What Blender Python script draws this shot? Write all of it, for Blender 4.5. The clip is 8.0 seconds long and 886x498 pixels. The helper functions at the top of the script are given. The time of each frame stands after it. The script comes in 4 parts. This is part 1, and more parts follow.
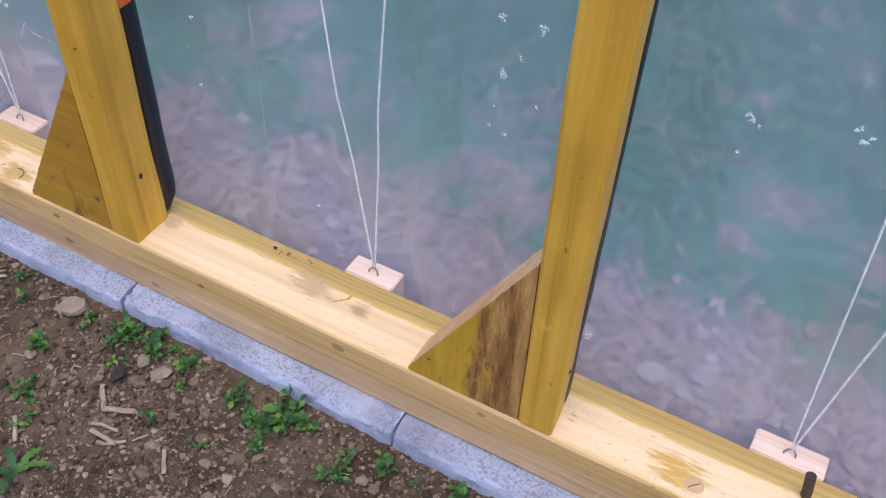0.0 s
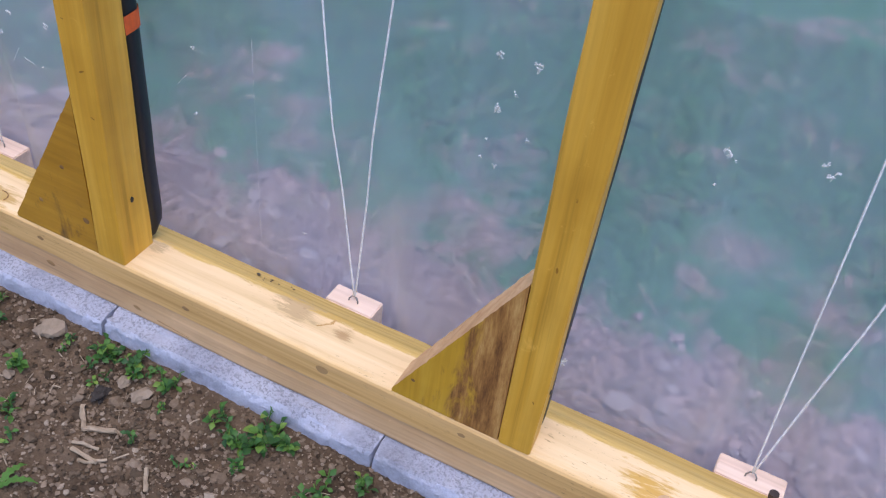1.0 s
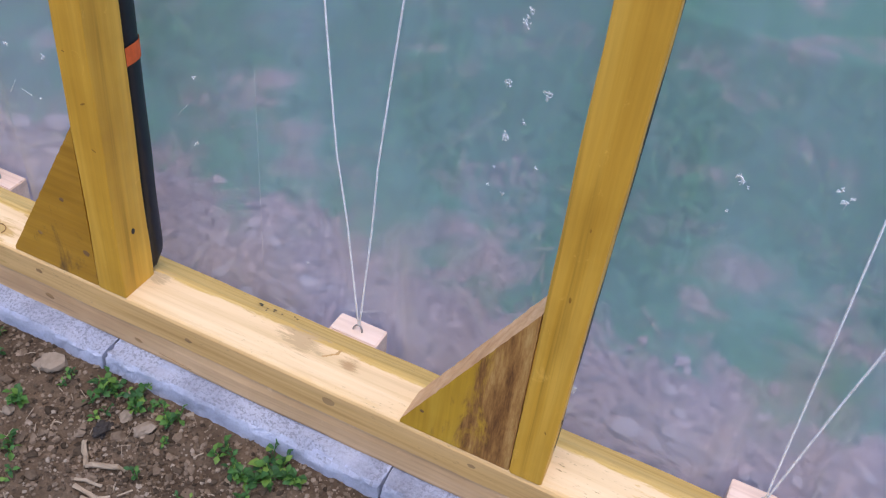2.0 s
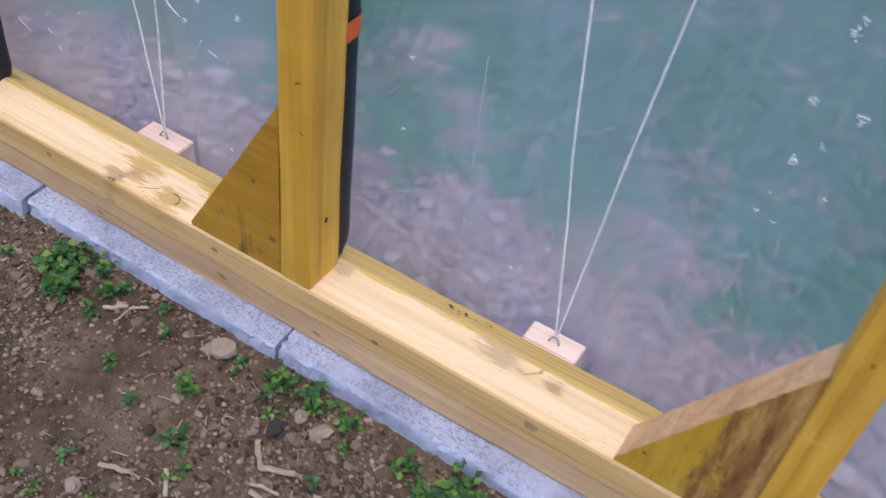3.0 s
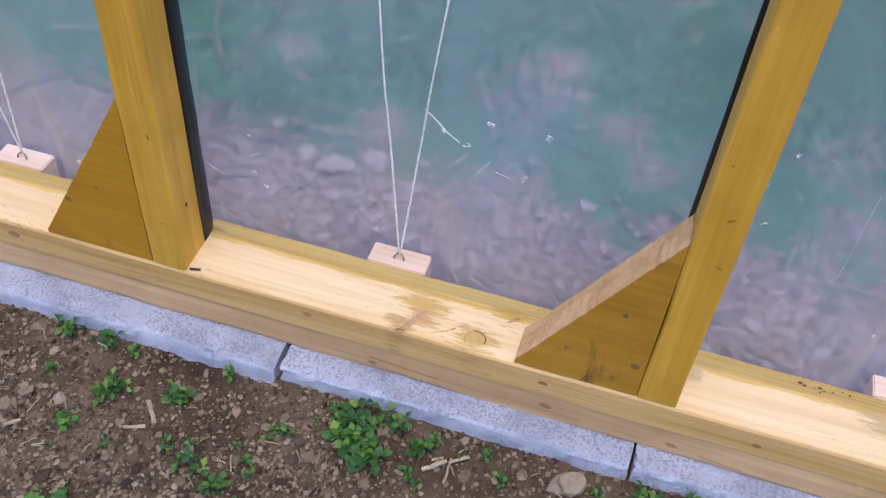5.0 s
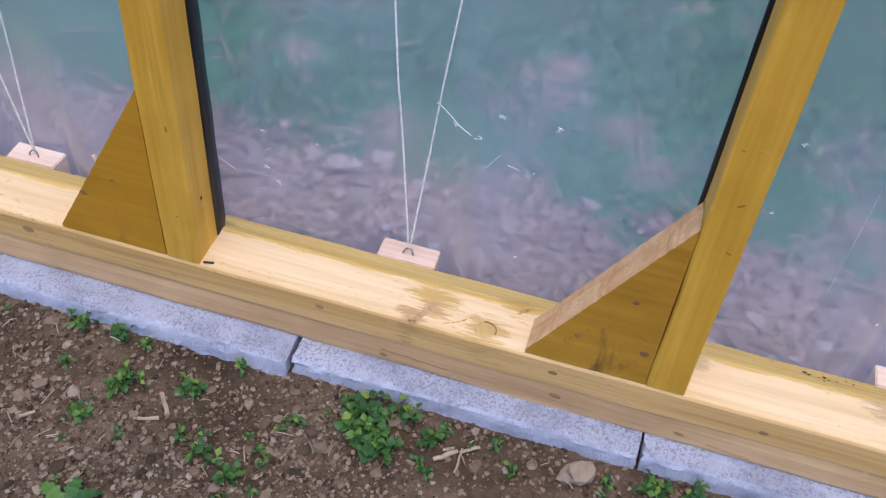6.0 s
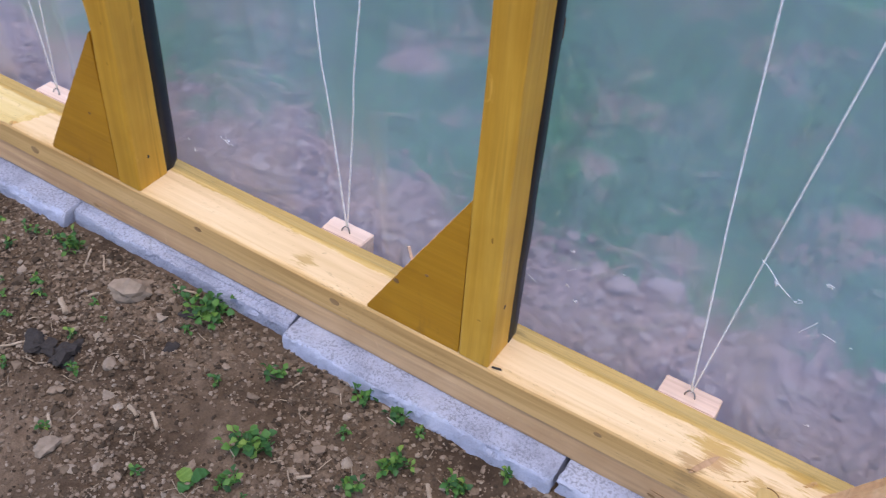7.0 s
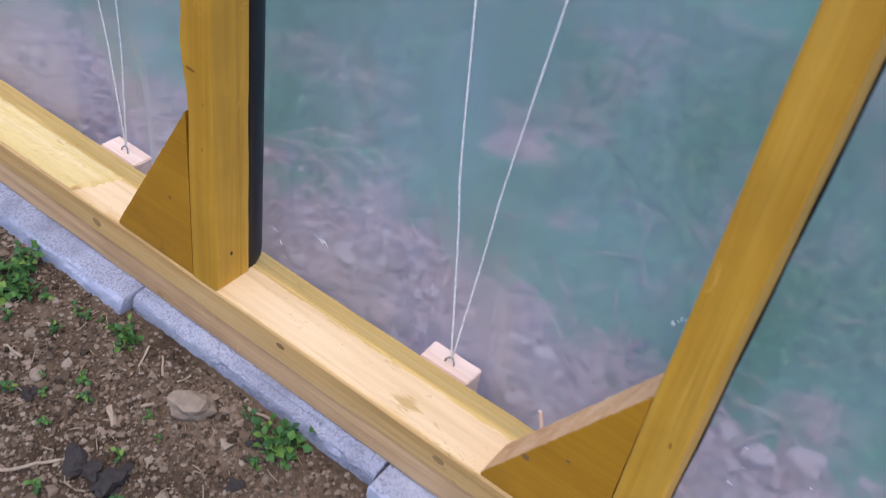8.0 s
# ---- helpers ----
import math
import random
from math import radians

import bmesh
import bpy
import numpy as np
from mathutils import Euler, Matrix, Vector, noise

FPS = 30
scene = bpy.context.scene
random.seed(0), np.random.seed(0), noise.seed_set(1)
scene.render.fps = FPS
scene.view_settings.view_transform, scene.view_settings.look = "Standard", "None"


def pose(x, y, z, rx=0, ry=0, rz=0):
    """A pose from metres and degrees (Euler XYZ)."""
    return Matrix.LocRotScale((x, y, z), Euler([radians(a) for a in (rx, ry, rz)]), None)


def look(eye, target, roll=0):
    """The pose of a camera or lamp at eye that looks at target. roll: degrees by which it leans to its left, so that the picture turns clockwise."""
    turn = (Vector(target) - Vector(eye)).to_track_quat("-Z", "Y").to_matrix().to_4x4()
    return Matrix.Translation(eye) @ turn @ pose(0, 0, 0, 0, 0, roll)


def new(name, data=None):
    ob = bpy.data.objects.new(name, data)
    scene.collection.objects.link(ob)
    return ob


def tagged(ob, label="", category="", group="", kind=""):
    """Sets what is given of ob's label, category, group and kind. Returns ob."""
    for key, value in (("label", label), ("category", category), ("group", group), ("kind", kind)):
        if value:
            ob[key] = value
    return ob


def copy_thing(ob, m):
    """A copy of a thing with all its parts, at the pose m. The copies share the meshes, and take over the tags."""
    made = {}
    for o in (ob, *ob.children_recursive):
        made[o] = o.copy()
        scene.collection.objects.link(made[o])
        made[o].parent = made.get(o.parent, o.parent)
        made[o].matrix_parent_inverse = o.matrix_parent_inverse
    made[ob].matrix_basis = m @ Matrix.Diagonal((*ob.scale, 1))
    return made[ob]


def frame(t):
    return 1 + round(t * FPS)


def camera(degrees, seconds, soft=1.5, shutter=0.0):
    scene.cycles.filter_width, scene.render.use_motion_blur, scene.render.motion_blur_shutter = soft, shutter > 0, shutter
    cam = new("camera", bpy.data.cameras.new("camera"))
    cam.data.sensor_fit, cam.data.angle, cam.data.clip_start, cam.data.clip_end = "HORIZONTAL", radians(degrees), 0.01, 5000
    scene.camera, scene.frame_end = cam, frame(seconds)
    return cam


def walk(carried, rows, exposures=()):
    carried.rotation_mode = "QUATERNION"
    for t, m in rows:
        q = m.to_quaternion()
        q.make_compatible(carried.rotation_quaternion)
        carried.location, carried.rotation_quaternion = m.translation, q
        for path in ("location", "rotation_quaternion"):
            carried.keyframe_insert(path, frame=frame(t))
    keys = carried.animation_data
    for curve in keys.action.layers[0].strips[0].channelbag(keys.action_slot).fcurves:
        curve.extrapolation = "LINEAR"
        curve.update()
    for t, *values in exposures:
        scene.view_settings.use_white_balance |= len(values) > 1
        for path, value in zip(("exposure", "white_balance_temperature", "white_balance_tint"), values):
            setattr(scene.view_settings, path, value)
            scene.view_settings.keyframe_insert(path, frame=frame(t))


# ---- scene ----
cam = camera(48.7, 8.0, soft=1.2, shutter=0.2)
PATH = [
    (0, (0.192, -0.689, 1.176), (-0.459, 0.565, -0.239), 2.4),
    (0.5, (0.177, -0.781, 1.171), (-0.416, 0.574, -0.175), 6.5),
    (1, (0.164, -0.790, 1.182), (-0.409, 0.602, -0.135), 7.3),
    (1.2, (0.156, -0.793, 1.192), (-0.417, 0.596, -0.129), 7.3),
    (2.3, (0.101, -0.782, 1.180), (-0.462, 0.649, -0.098), 6.9),
    (2.5, (0.048, -0.796, 1.182), (-0.563, 0.600, -0.113), 6.4),
    (3, (-0.118, -0.732, 1.132), (-0.755, 0.560, -0.256), 8.3),
    (3.2, (-0.227, -0.697, 1.118), (-0.887, 0.622, -0.233), 8.5),
    (3.5, (-0.413, -0.635, 1.132), (-1.136, 0.647, -0.223), 8.4),
    (3.7, (-0.516, -0.608, 1.146), (-1.247, 0.546, -0.311), 7.3),
    (4, (-0.634, -0.640, 1.152), (-1.293, 0.557, -0.308), 8.2),
    (4.2, (-0.717, -0.702, 1.158), (-1.192, 0.606, -0.277), 8.1),
    (4.5, (-0.784, -0.770, 1.170), (-1.088, 0.581, -0.272), 8.2),
    (4.7, (-0.797, -0.764, 1.172), (-1.120, 0.561, -0.289), 5.6),
    (5.8, (-0.827, -0.806, 1.169), (-1.124, 0.537, -0.284), 5.2),
    (6, (-0.826, -0.815, 1.162), (-1.125, 0.547, -0.273), 5.6),
    (6.5, (-0.888, -0.820, 1.189), (-1.327, 0.562, -0.188), 6.0),
    (6.7, (-0.938, -0.847, 1.194), (-1.498, 0.527, -0.147), 6.6),
    (7, (-0.958, -0.844, 1.206), (-1.689, 0.450, -0.132), 4.3),
    (7.5, (-1.040, -0.813, 1.196), (-1.849, 0.479, -0.099), 5.8),
    (8, (-1.262, -0.694, 1.154), (-2.026, 0.613, -0.153), 10.0),
]
EXPOSURE = 0.96
walk(cam, [(t, look(eye, target, roll)) for t, eye, target, roll in PATH], exposures=[(0, EXPOSURE, 6500, 18), (8, EXPOSURE, 6500, 18)])
SKY, SUN = 0.15, 0.75
HAZE, SHEEN = 0.305, 0.3

# ---------------- world, sun, exposure ----------------
world = bpy.data.worlds.new("overcast_sky")
scene.world = world
world.use_nodes = True
wn = world.node_tree.nodes
sky = wn.new("ShaderNodeTexSky")
sky.sky_type = "NISHITA"
sky.sun_disc = False
sky.sun_elevation, sky.sun_rotation = radians(77), radians(157)
sky.air_density, sky.dust_density = 1.0, 1.6
wn["Background"].inputs["Strength"].default_value = SKY
world.node_tree.links.new(sky.outputs["Color"], wn["Background"].inputs["Color"])
sun_data = bpy.data.lights.new("sun", "SUN")
sun_data.energy, sun_data.angle, sun_data.color = SUN, radians(35), (1.0, 0.97, 0.93)
sun = new("sun", sun_data)
sun.matrix_world = look((-0.5, -1.2, 5.5), (-1.0, 0.0, 0.0))


# ---------------- materials ----------------
def material(name):
    m = bpy.data.materials.new(name)
    m.use_nodes = True
    return m, m.node_tree.nodes, m.node_tree.links, m.node_tree.nodes["Principled BSDF"]


def ramp(nodes, links, source, stops):
    r = nodes.new("ShaderNodeValToRGB")
    e = r.color_ramp.elements
    while len(e) < len(stops):
        e.new(0.5)
    for k, (p, c) in enumerate(stops):
        e[k].position = p
        e[k].color = (*c, 1) if len(c) == 3 else c
    links.new(source, r.inputs[0])
    return r.outputs[0]


def noise_of(nodes, links, vector, scale, detail=4, rough=0.55, distort=0.0):
    n = nodes.new("ShaderNodeTexNoise")
    n.inputs["Scale"].default_value = scale
    n.inputs["Detail"].default_value = detail
    n.inputs["Roughness"].default_value = rough
    n.inputs["Distortion"].default_value = distort
    if vector is not None:
        links.new(vector, n.inputs["Vector"])
    return n.outputs["Fac"]


def place(nodes, links, scale, random_shift=False):
    """Object coordinates, stretched; shifted from object to object if asked."""
    tc = nodes.new("ShaderNodeTexCoord")
    mp = nodes.new("ShaderNodeMapping")
    mp.inputs["Scale"].default_value = scale
    links.new(tc.outputs["Object"], mp.inputs["Vector"])
    if random_shift:
        info = nodes.new("ShaderNodeObjectInfo")
        mul = nodes.new("ShaderNodeMath")
        mul.operation = "MULTIPLY"
        mul.inputs[1].default_value = 37.0
        links.new(info.outputs["Random"], mul.inputs[0])
        links.new(mul.outputs[0], mp.inputs["Location"])
    return mp.outputs["Vector"]


def blend(nodes, links, fac, a, b, kind="MIX"):
    m = nodes.new("ShaderNodeMix")
    m.data_type = "RGBA"
    m.blend_type = kind
    for value, socket in ((fac, m.inputs[0]), (a, m.inputs[6]), (b, m.inputs[7])):
        if isinstance(value, (int, float)):
            socket.default_value = value
        elif isinstance(value, tuple):
            socket.default_value = (*value, 1)
        else:
            links.new(value, socket)
    return m.outputs[2]


def bump(nodes, links, bsdf, height, strength, distance=0.002):
    b = nodes.new("ShaderNodeBump")
    b.inputs["Strength"].default_value = strength
    b.inputs["Distance"].default_value = distance
    links.new(height, b.inputs["Height"])
    links.new(b.outputs["Normal"], bsdf.inputs["Normal"])


def wood(name, dark, mid, light, along, rough=0.5, stain=None, stain_at=(0.5, 0.62), gloss=0.4, lean=0.0, grain=0.28, streak=0.0):
    """Timber with its grain along one axis: fine fibres, broad growth bands and stains."""
    m, n, l, p = material(name)
    fine = [170.0, 170.0, 170.0]
    broad = [26.0, 26.0, 26.0]
    fine[along], broad[along] = 5.0, 1.3
    f = noise_of(n, l, place(n, l, fine, True), 1.0, 3)
    b = noise_of(n, l, place(n, l, broad, True), 1.0, 5, 0.6, 0.8)
    col = ramp(n, l, b, ((0.3, dark), (0.5, mid), (0.68, light)))
    col = blend(n, l, grain, col, ramp(n, l, f, ((0.3, (0.6, 0.55, 0.5)), (0.6, (1, 1, 1)))), "MULTIPLY")
    blotch = noise_of(n, l, place(n, l, (9, 9, 9), True), 1.0, 3)
    col = blend(n, l, 0.5, col, ramp(n, l, blotch, ((0.32, (0.74, 0.70, 0.62)), (0.6, (1, 1, 1)))), "MULTIPLY")
    if streak:
        line = [46.0, 46.0, 46.0]
        line[along] = 0.7
        veins = noise_of(n, l, place(n, l, line, True), 1.0, 5, 0.6, 0.5)
        where = noise_of(n, l, place(n, l, (14, 14, 4), True), 1.0, 3)
        vein = n.new("ShaderNodeMath")
        vein.operation = "MULTIPLY"
        l.new(ramp(n, l, veins, ((0.57, (0, 0, 0)), (0.66, (streak,) * 3))), vein.inputs[0])
        l.new(ramp(n, l, where, ((0.42, (0.1, 0.1, 0.1)), (0.62, (1, 1, 1)))), vein.inputs[1])
        col = blend(n, l, vein.outputs[0], col, tuple(0.45 * c for c in dark))
        scuff = noise_of(n, l, place(n, l, (38, 38, 26), True), 1.0, 7, 0.75, 0.8)
        col = blend(n, l, ramp(n, l, scuff, ((0.62, (0, 0, 0)), (0.74, (0.5, 0.5, 0.5)))), col, tuple(min(1.0, 1.25 * c + 0.05) for c in light))
    if stain:
        spot = noise_of(n, l, place(n, l, (34, 34, 9) if lean else (17, 17, 9)), 1.0, 7, 0.75, 0.6)
        if lean:
            tc = n.new("ShaderNodeTexCoord")
            sep = n.new("ShaderNodeSeparateXYZ")
            l.new(tc.outputs["Object"], sep.inputs[0])
            more = n.new("ShaderNodeMath")
            more.operation = "MULTIPLY_ADD"
            l.new(sep.outputs[0], more.inputs[0])
            more.inputs[1].default_value = lean
            l.new(spot, more.inputs[2])
            spot = more.outputs[0]
            stain = ramp(n, l, noise_of(n, l, place(n, l, (55, 55, 7)), 1.0, 7, 0.78), ((0.33, (0.07, 0.03, 0.013)), (0.44, (0.24, 0.105, 0.03)), (0.55, (0.42, 0.21, 0.06)), (0.68, (0.6, 0.38, 0.14))))
        col = blend(n, l, ramp(n, l, spot, ((stain_at[0], (0, 0, 0)), (stain_at[1], (1, 1, 1)))), col, stain)
    l.new(col, p.inputs["Base Color"])
    p.inputs["Roughness"].default_value = rough
    p.inputs["Specular IOR Level"].default_value = gloss
    bump(n, l, p, f, 0.35, 0.0015)
    return m


OCHRE = ((0.57, 0.29, 0.026), (0.66, 0.352, 0.038), (0.74, 0.42, 0.062))
post_wood = wood("ochre_glazed_wood", *OCHRE, 2, grain=0.2, streak=0.5)
gusset_wood = wood("ochre_glazed_board", (0.42, 0.19, 0.010), (0.49, 0.23, 0.013), (0.56, 0.275, 0.02), 0, stain=(0.24, 0.11, 0.02), stain_at=(0.6, 0.85), grain=0.2, streak=0.4)
gusset_stained = wood("stained_board", (0.48, 0.26, 0.02), (0.6, 0.345, 0.03), (0.68, 0.43, 0.06), 2,
                      stain=(0.10, 0.04, 0.014), stain_at=(0.84, 1.04), lean=4.2)
gusset_spotted = wood("spotted_board", (0.36, 0.175, 0.015), (0.46, 0.225, 0.02), (0.53, 0.275, 0.03), 0,
                      stain=(0.13, 0.065, 0.025), stain_at=(0.56, 0.72))
cut_wood = wood("sawn_edge_wood", (0.52, 0.27, 0.115), (0.64, 0.37, 0.175), (0.71, 0.46, 0.25), 0, 0.7)
lower_wood = wood("weathered_larch", (0.47, 0.275, 0.138), (0.62, 0.393, 0.205), (0.7, 0.468, 0.265), 0, 0.65, streak=0.5)
block_wood = wood("raw_pine_block", (0.7, 0.495, 0.375), (0.8, 0.59, 0.465), (0.86, 0.67, 0.55), 0, 0.7)
chip_wood = wood("grey_straw", (0.27, 0.205, 0.14), (0.38, 0.3, 0.215), (0.5, 0.41, 0.31), 0, 0.8)
knot_wood = wood("knot_wood", (0.33, 0.17, 0.055), (0.5, 0.29, 0.1), (0.62, 0.39, 0.16), 2, 0.6)

scar_wood = wood("torn_pink_wood", (0.36, 0.2, 0.1), (0.52, 0.32, 0.17), (0.64, 0.43, 0.25), 1, 0.75)
gold_knot = wood("resinous_knot", (0.38, 0.23, 0.065), (0.52, 0.34, 0.11), (0.68, 0.49, 0.2), 1, 0.4)
dull_knot = wood("dull_knot", (0.27, 0.15, 0.06), (0.36, 0.21, 0.09), (0.46, 0.285, 0.125), 0, 0.7)
rim_wood = wood("knot_rim", (0.13, 0.065, 0.03), (0.25, 0.13, 0.05), (0.4, 0.23, 0.09), 0, 0.7)


def sill_material(name, bare_tones):
    """Pale planed top, with a ragged border to the yellow glaze on the bevel and the front."""
    m, n, l, p = material(name)
    tc = n.new("ShaderNodeTexCoord")
    sep = n.new("ShaderNodeSeparateXYZ")
    l.new(tc.outputs["Object"], sep.inputs[0])
    f = noise_of(n, l, place(n, l, (5, 150, 150)), 1.0, 4)
    b = noise_of(n, l, place(n, l, (1.6, 30, 30)), 1.0, 5, 0.6, 0.9)
    bare = ramp(n, l, b, tuple(zip((0.3, 0.48, 0.7), bare_tones)))
    bare = blend(n, l, 0.2, bare, ramp(n, l, f, ((0.28, (0.62, 0.52, 0.4)), (0.5, (1, 1, 1)))), "MULTIPLY")
    glaze = ramp(n, l, b, ((0.3, (0.54, 0.335, 0.09)), (0.5, (0.66, 0.435, 0.14)), (0.7, (0.72, 0.50, 0.19))))
    glaze = blend(n, l, 0.4, glaze, ramp(n, l, f, ((0.3, (0.55, 0.48, 0.4)), (0.6, (1, 1, 1)))), "MULTIPLY")
    rag = noise_of(n, l, place(n, l, (16, 110, 110)), 1.0, 7, 0.72, 0.6)

    def math(op, a, b2):
        k = n.new("ShaderNodeMath")
        k.operation = op
        for v, s in ((a, k.inputs[0]), (b2, k.inputs[1])):
            if isinstance(v, (int, float)):
                s.default_value = v
            else:
                l.new(v, s)
        return k.outputs[0]

    edge = math("ADD", sep.outputs[1], math("MULTIPLY", math("SUBTRACT", rag, 0.5), 0.026))
    painted = ramp(n, l, edge, ((0.0715, (0, 0, 0)), (0.0725, (1, 1, 1))))
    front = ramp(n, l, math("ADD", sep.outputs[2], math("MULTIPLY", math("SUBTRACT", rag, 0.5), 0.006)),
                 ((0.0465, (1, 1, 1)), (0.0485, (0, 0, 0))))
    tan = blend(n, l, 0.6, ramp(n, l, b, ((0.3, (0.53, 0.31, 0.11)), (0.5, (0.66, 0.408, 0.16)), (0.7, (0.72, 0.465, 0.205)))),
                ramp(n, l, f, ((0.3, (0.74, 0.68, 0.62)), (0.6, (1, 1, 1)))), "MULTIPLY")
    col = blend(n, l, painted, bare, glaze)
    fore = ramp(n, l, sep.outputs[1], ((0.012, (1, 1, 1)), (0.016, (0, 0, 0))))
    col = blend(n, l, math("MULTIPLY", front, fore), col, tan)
    for px, py, reach, tone in ((3.15, 0.034, 0.034, (0.55, 0.31, 0.05)), (1.98, 0.05, 0.036, (0.5, 0.31, 0.08)), (2.10, 0.078, 0.03, (0.5, 0.3, 0.07)),
                                (2.06, 0.022, 0.03, (0.5, 0.31, 0.1)), (1.955, 0.012, 0.018, (0.42, 0.26, 0.11)), (1.985, 0.034, 0.02, (0.5, 0.3, 0.14)), (2.34, 0.06, 0.02, (0.5, 0.36, 0.2)), (2.68, 0.055, 0.016, (0.4, 0.24, 0.11)), (2.60, 0.062, 0.035, (0.48, 0.33, 0.17)), (1.30, 0.03, 0.02, (0.5, 0.32, 0.12)),
                                (1.64, 0.1, 0.02, (0.4, 0.25, 0.08))):
        far = n.new("ShaderNodeVectorMath")
        far.operation = "DISTANCE"
        flat = n.new("ShaderNodeCombineXYZ")
        l.new(math("MULTIPLY", sep.outputs[0], 0.75), flat.inputs[0])
        l.new(sep.outputs[1], flat.inputs[1])
        l.new(flat.outputs[0], far.inputs[0])
        far.inputs[1].default_value = (px * 0.75, py, 0)
        ragged = math("ADD", far.outputs["Value"], math("MULTIPLY", math("SUBTRACT", rag, 0.5), reach * 3.6))
        col = blend(n, l, ramp(n, l, ragged, ((reach * 0.4, (0.85, 0.85, 0.85)), (reach * 0.85, (0, 0, 0)))), col, tone)
    dirt = noise_of(n, l, place(n, l, (14, 32, 32)), 1.0, 5, 0.7, 0.3)
    col = blend(n, l, ramp(n, l, dirt, ((0.66, (0, 0, 0)), (0.78, (0.75, 0.75, 0.75)))), col, (0.2, 0.11, 0.045))
    speck = noise_of(n, l, place(n, l, (70, 260, 260)), 1.0, 4, 0.7)
    where = noise_of(n, l, place(n, l, (6, 14, 14)), 1.0, 3, 0.6)
    spots = math("MULTIPLY", ramp(n, l, speck, ((0.60, (0, 0, 0)), (0.68, (1, 1, 1)))), ramp(n, l, where, ((0.42, (0, 0, 0)), (0.62, (0.8, 0.8, 0.8)))))
    col = blend(n, l, spots, col, (0.3, 0.185, 0.085))
    l.new(col, p.inputs["Base Color"])
    p.inputs["Roughness"].default_value = 0.7
    p.inputs["Specular IOR Level"].default_value = 0.15
    bump(n, l, p, f, 0.3, 0.0012)
    return m


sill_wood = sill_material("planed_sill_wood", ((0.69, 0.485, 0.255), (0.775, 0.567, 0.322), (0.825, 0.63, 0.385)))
rough_sill_wood = sill_material("rough_sill_wood", ((0.58, 0.41, 0.15), (0.69, 0.52, 0.22), (0.75, 0.58, 0.29)))


def concrete_material(name, tone, patchy, coarse=210.0, bite=0.55):
    """Cast concrete: pale lilac grey, with clusters of pits and a few dark blots."""
    m, n, l, p = material(name)
    v = place(n, l, (1, 1, 1), True)
    broad = noise_of(n, l, v, 9.0, 5, 0.65)
    grain = noise_of(n, l, v, 300.0, 4, 0.7)
    pits = noise_of(n, l, v, coarse, 4, 0.75)
    where = noise_of(n, l, v, 14.0, 3, 0.6)
    col = ramp(n, l, broad, ((0.3, tuple(tone * c for c in (0.3, 0.32, 0.405))), (0.5, tuple(tone * c for c in (0.46, 0.49, 0.615))), (0.7, tuple(tone * c for c in (0.555, 0.585, 0.7)))))
    col = blend(n, l, 0.3, col, ramp(n, l, grain, ((0.3, (0.6, 0.6, 0.6)), (0.6, (1.05, 1.05, 1.05)))), "MULTIPLY")
    both = n.new("ShaderNodeMath")
    both.operation = "MULTIPLY"
    l.new(ramp(n, l, pits, ((bite, (0, 0, 0)), (bite + 0.08, (1, 1, 1)))), both.inputs[0])
    l.new(ramp(n, l, where, ((0.34, (0.12, 0.12, 0.12)), (0.5, (patchy,) * 3))), both.inputs[1])
    col = blend(n, l, both.outputs[0], col, (0.2, 0.205, 0.24))
    l.new(col, p.inputs["Base Color"])
    p.inputs["Roughness"].default_value = 0.92
    p.inputs["Specular IOR Level"].default_value = 0.25
    bump(n, l, p, blend(n, l, 0.7, grain, pits), 1.0, 0.006)
    return m


concrete = concrete_material("cast_concrete_face", 1.14, 0.2)
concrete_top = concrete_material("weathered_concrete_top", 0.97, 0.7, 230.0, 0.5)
concrete_old = concrete_material("stained_old_concrete", 0.8, 0.8, 210.0)


BARE_PATCHES = ((-0.97, 0.93, 0.075), (-0.82, 0.745, 0.07), (-0.75, 0.65, 0.075), (-0.4, 0.62, 0.1), (0.135, 0.82, 0.11), (-2.01, 0.9, 0.08), (-1.5, 0.78, 0.06), (-0.3, 0.55, 0.08), (-1.25, 0.6, 0.09))


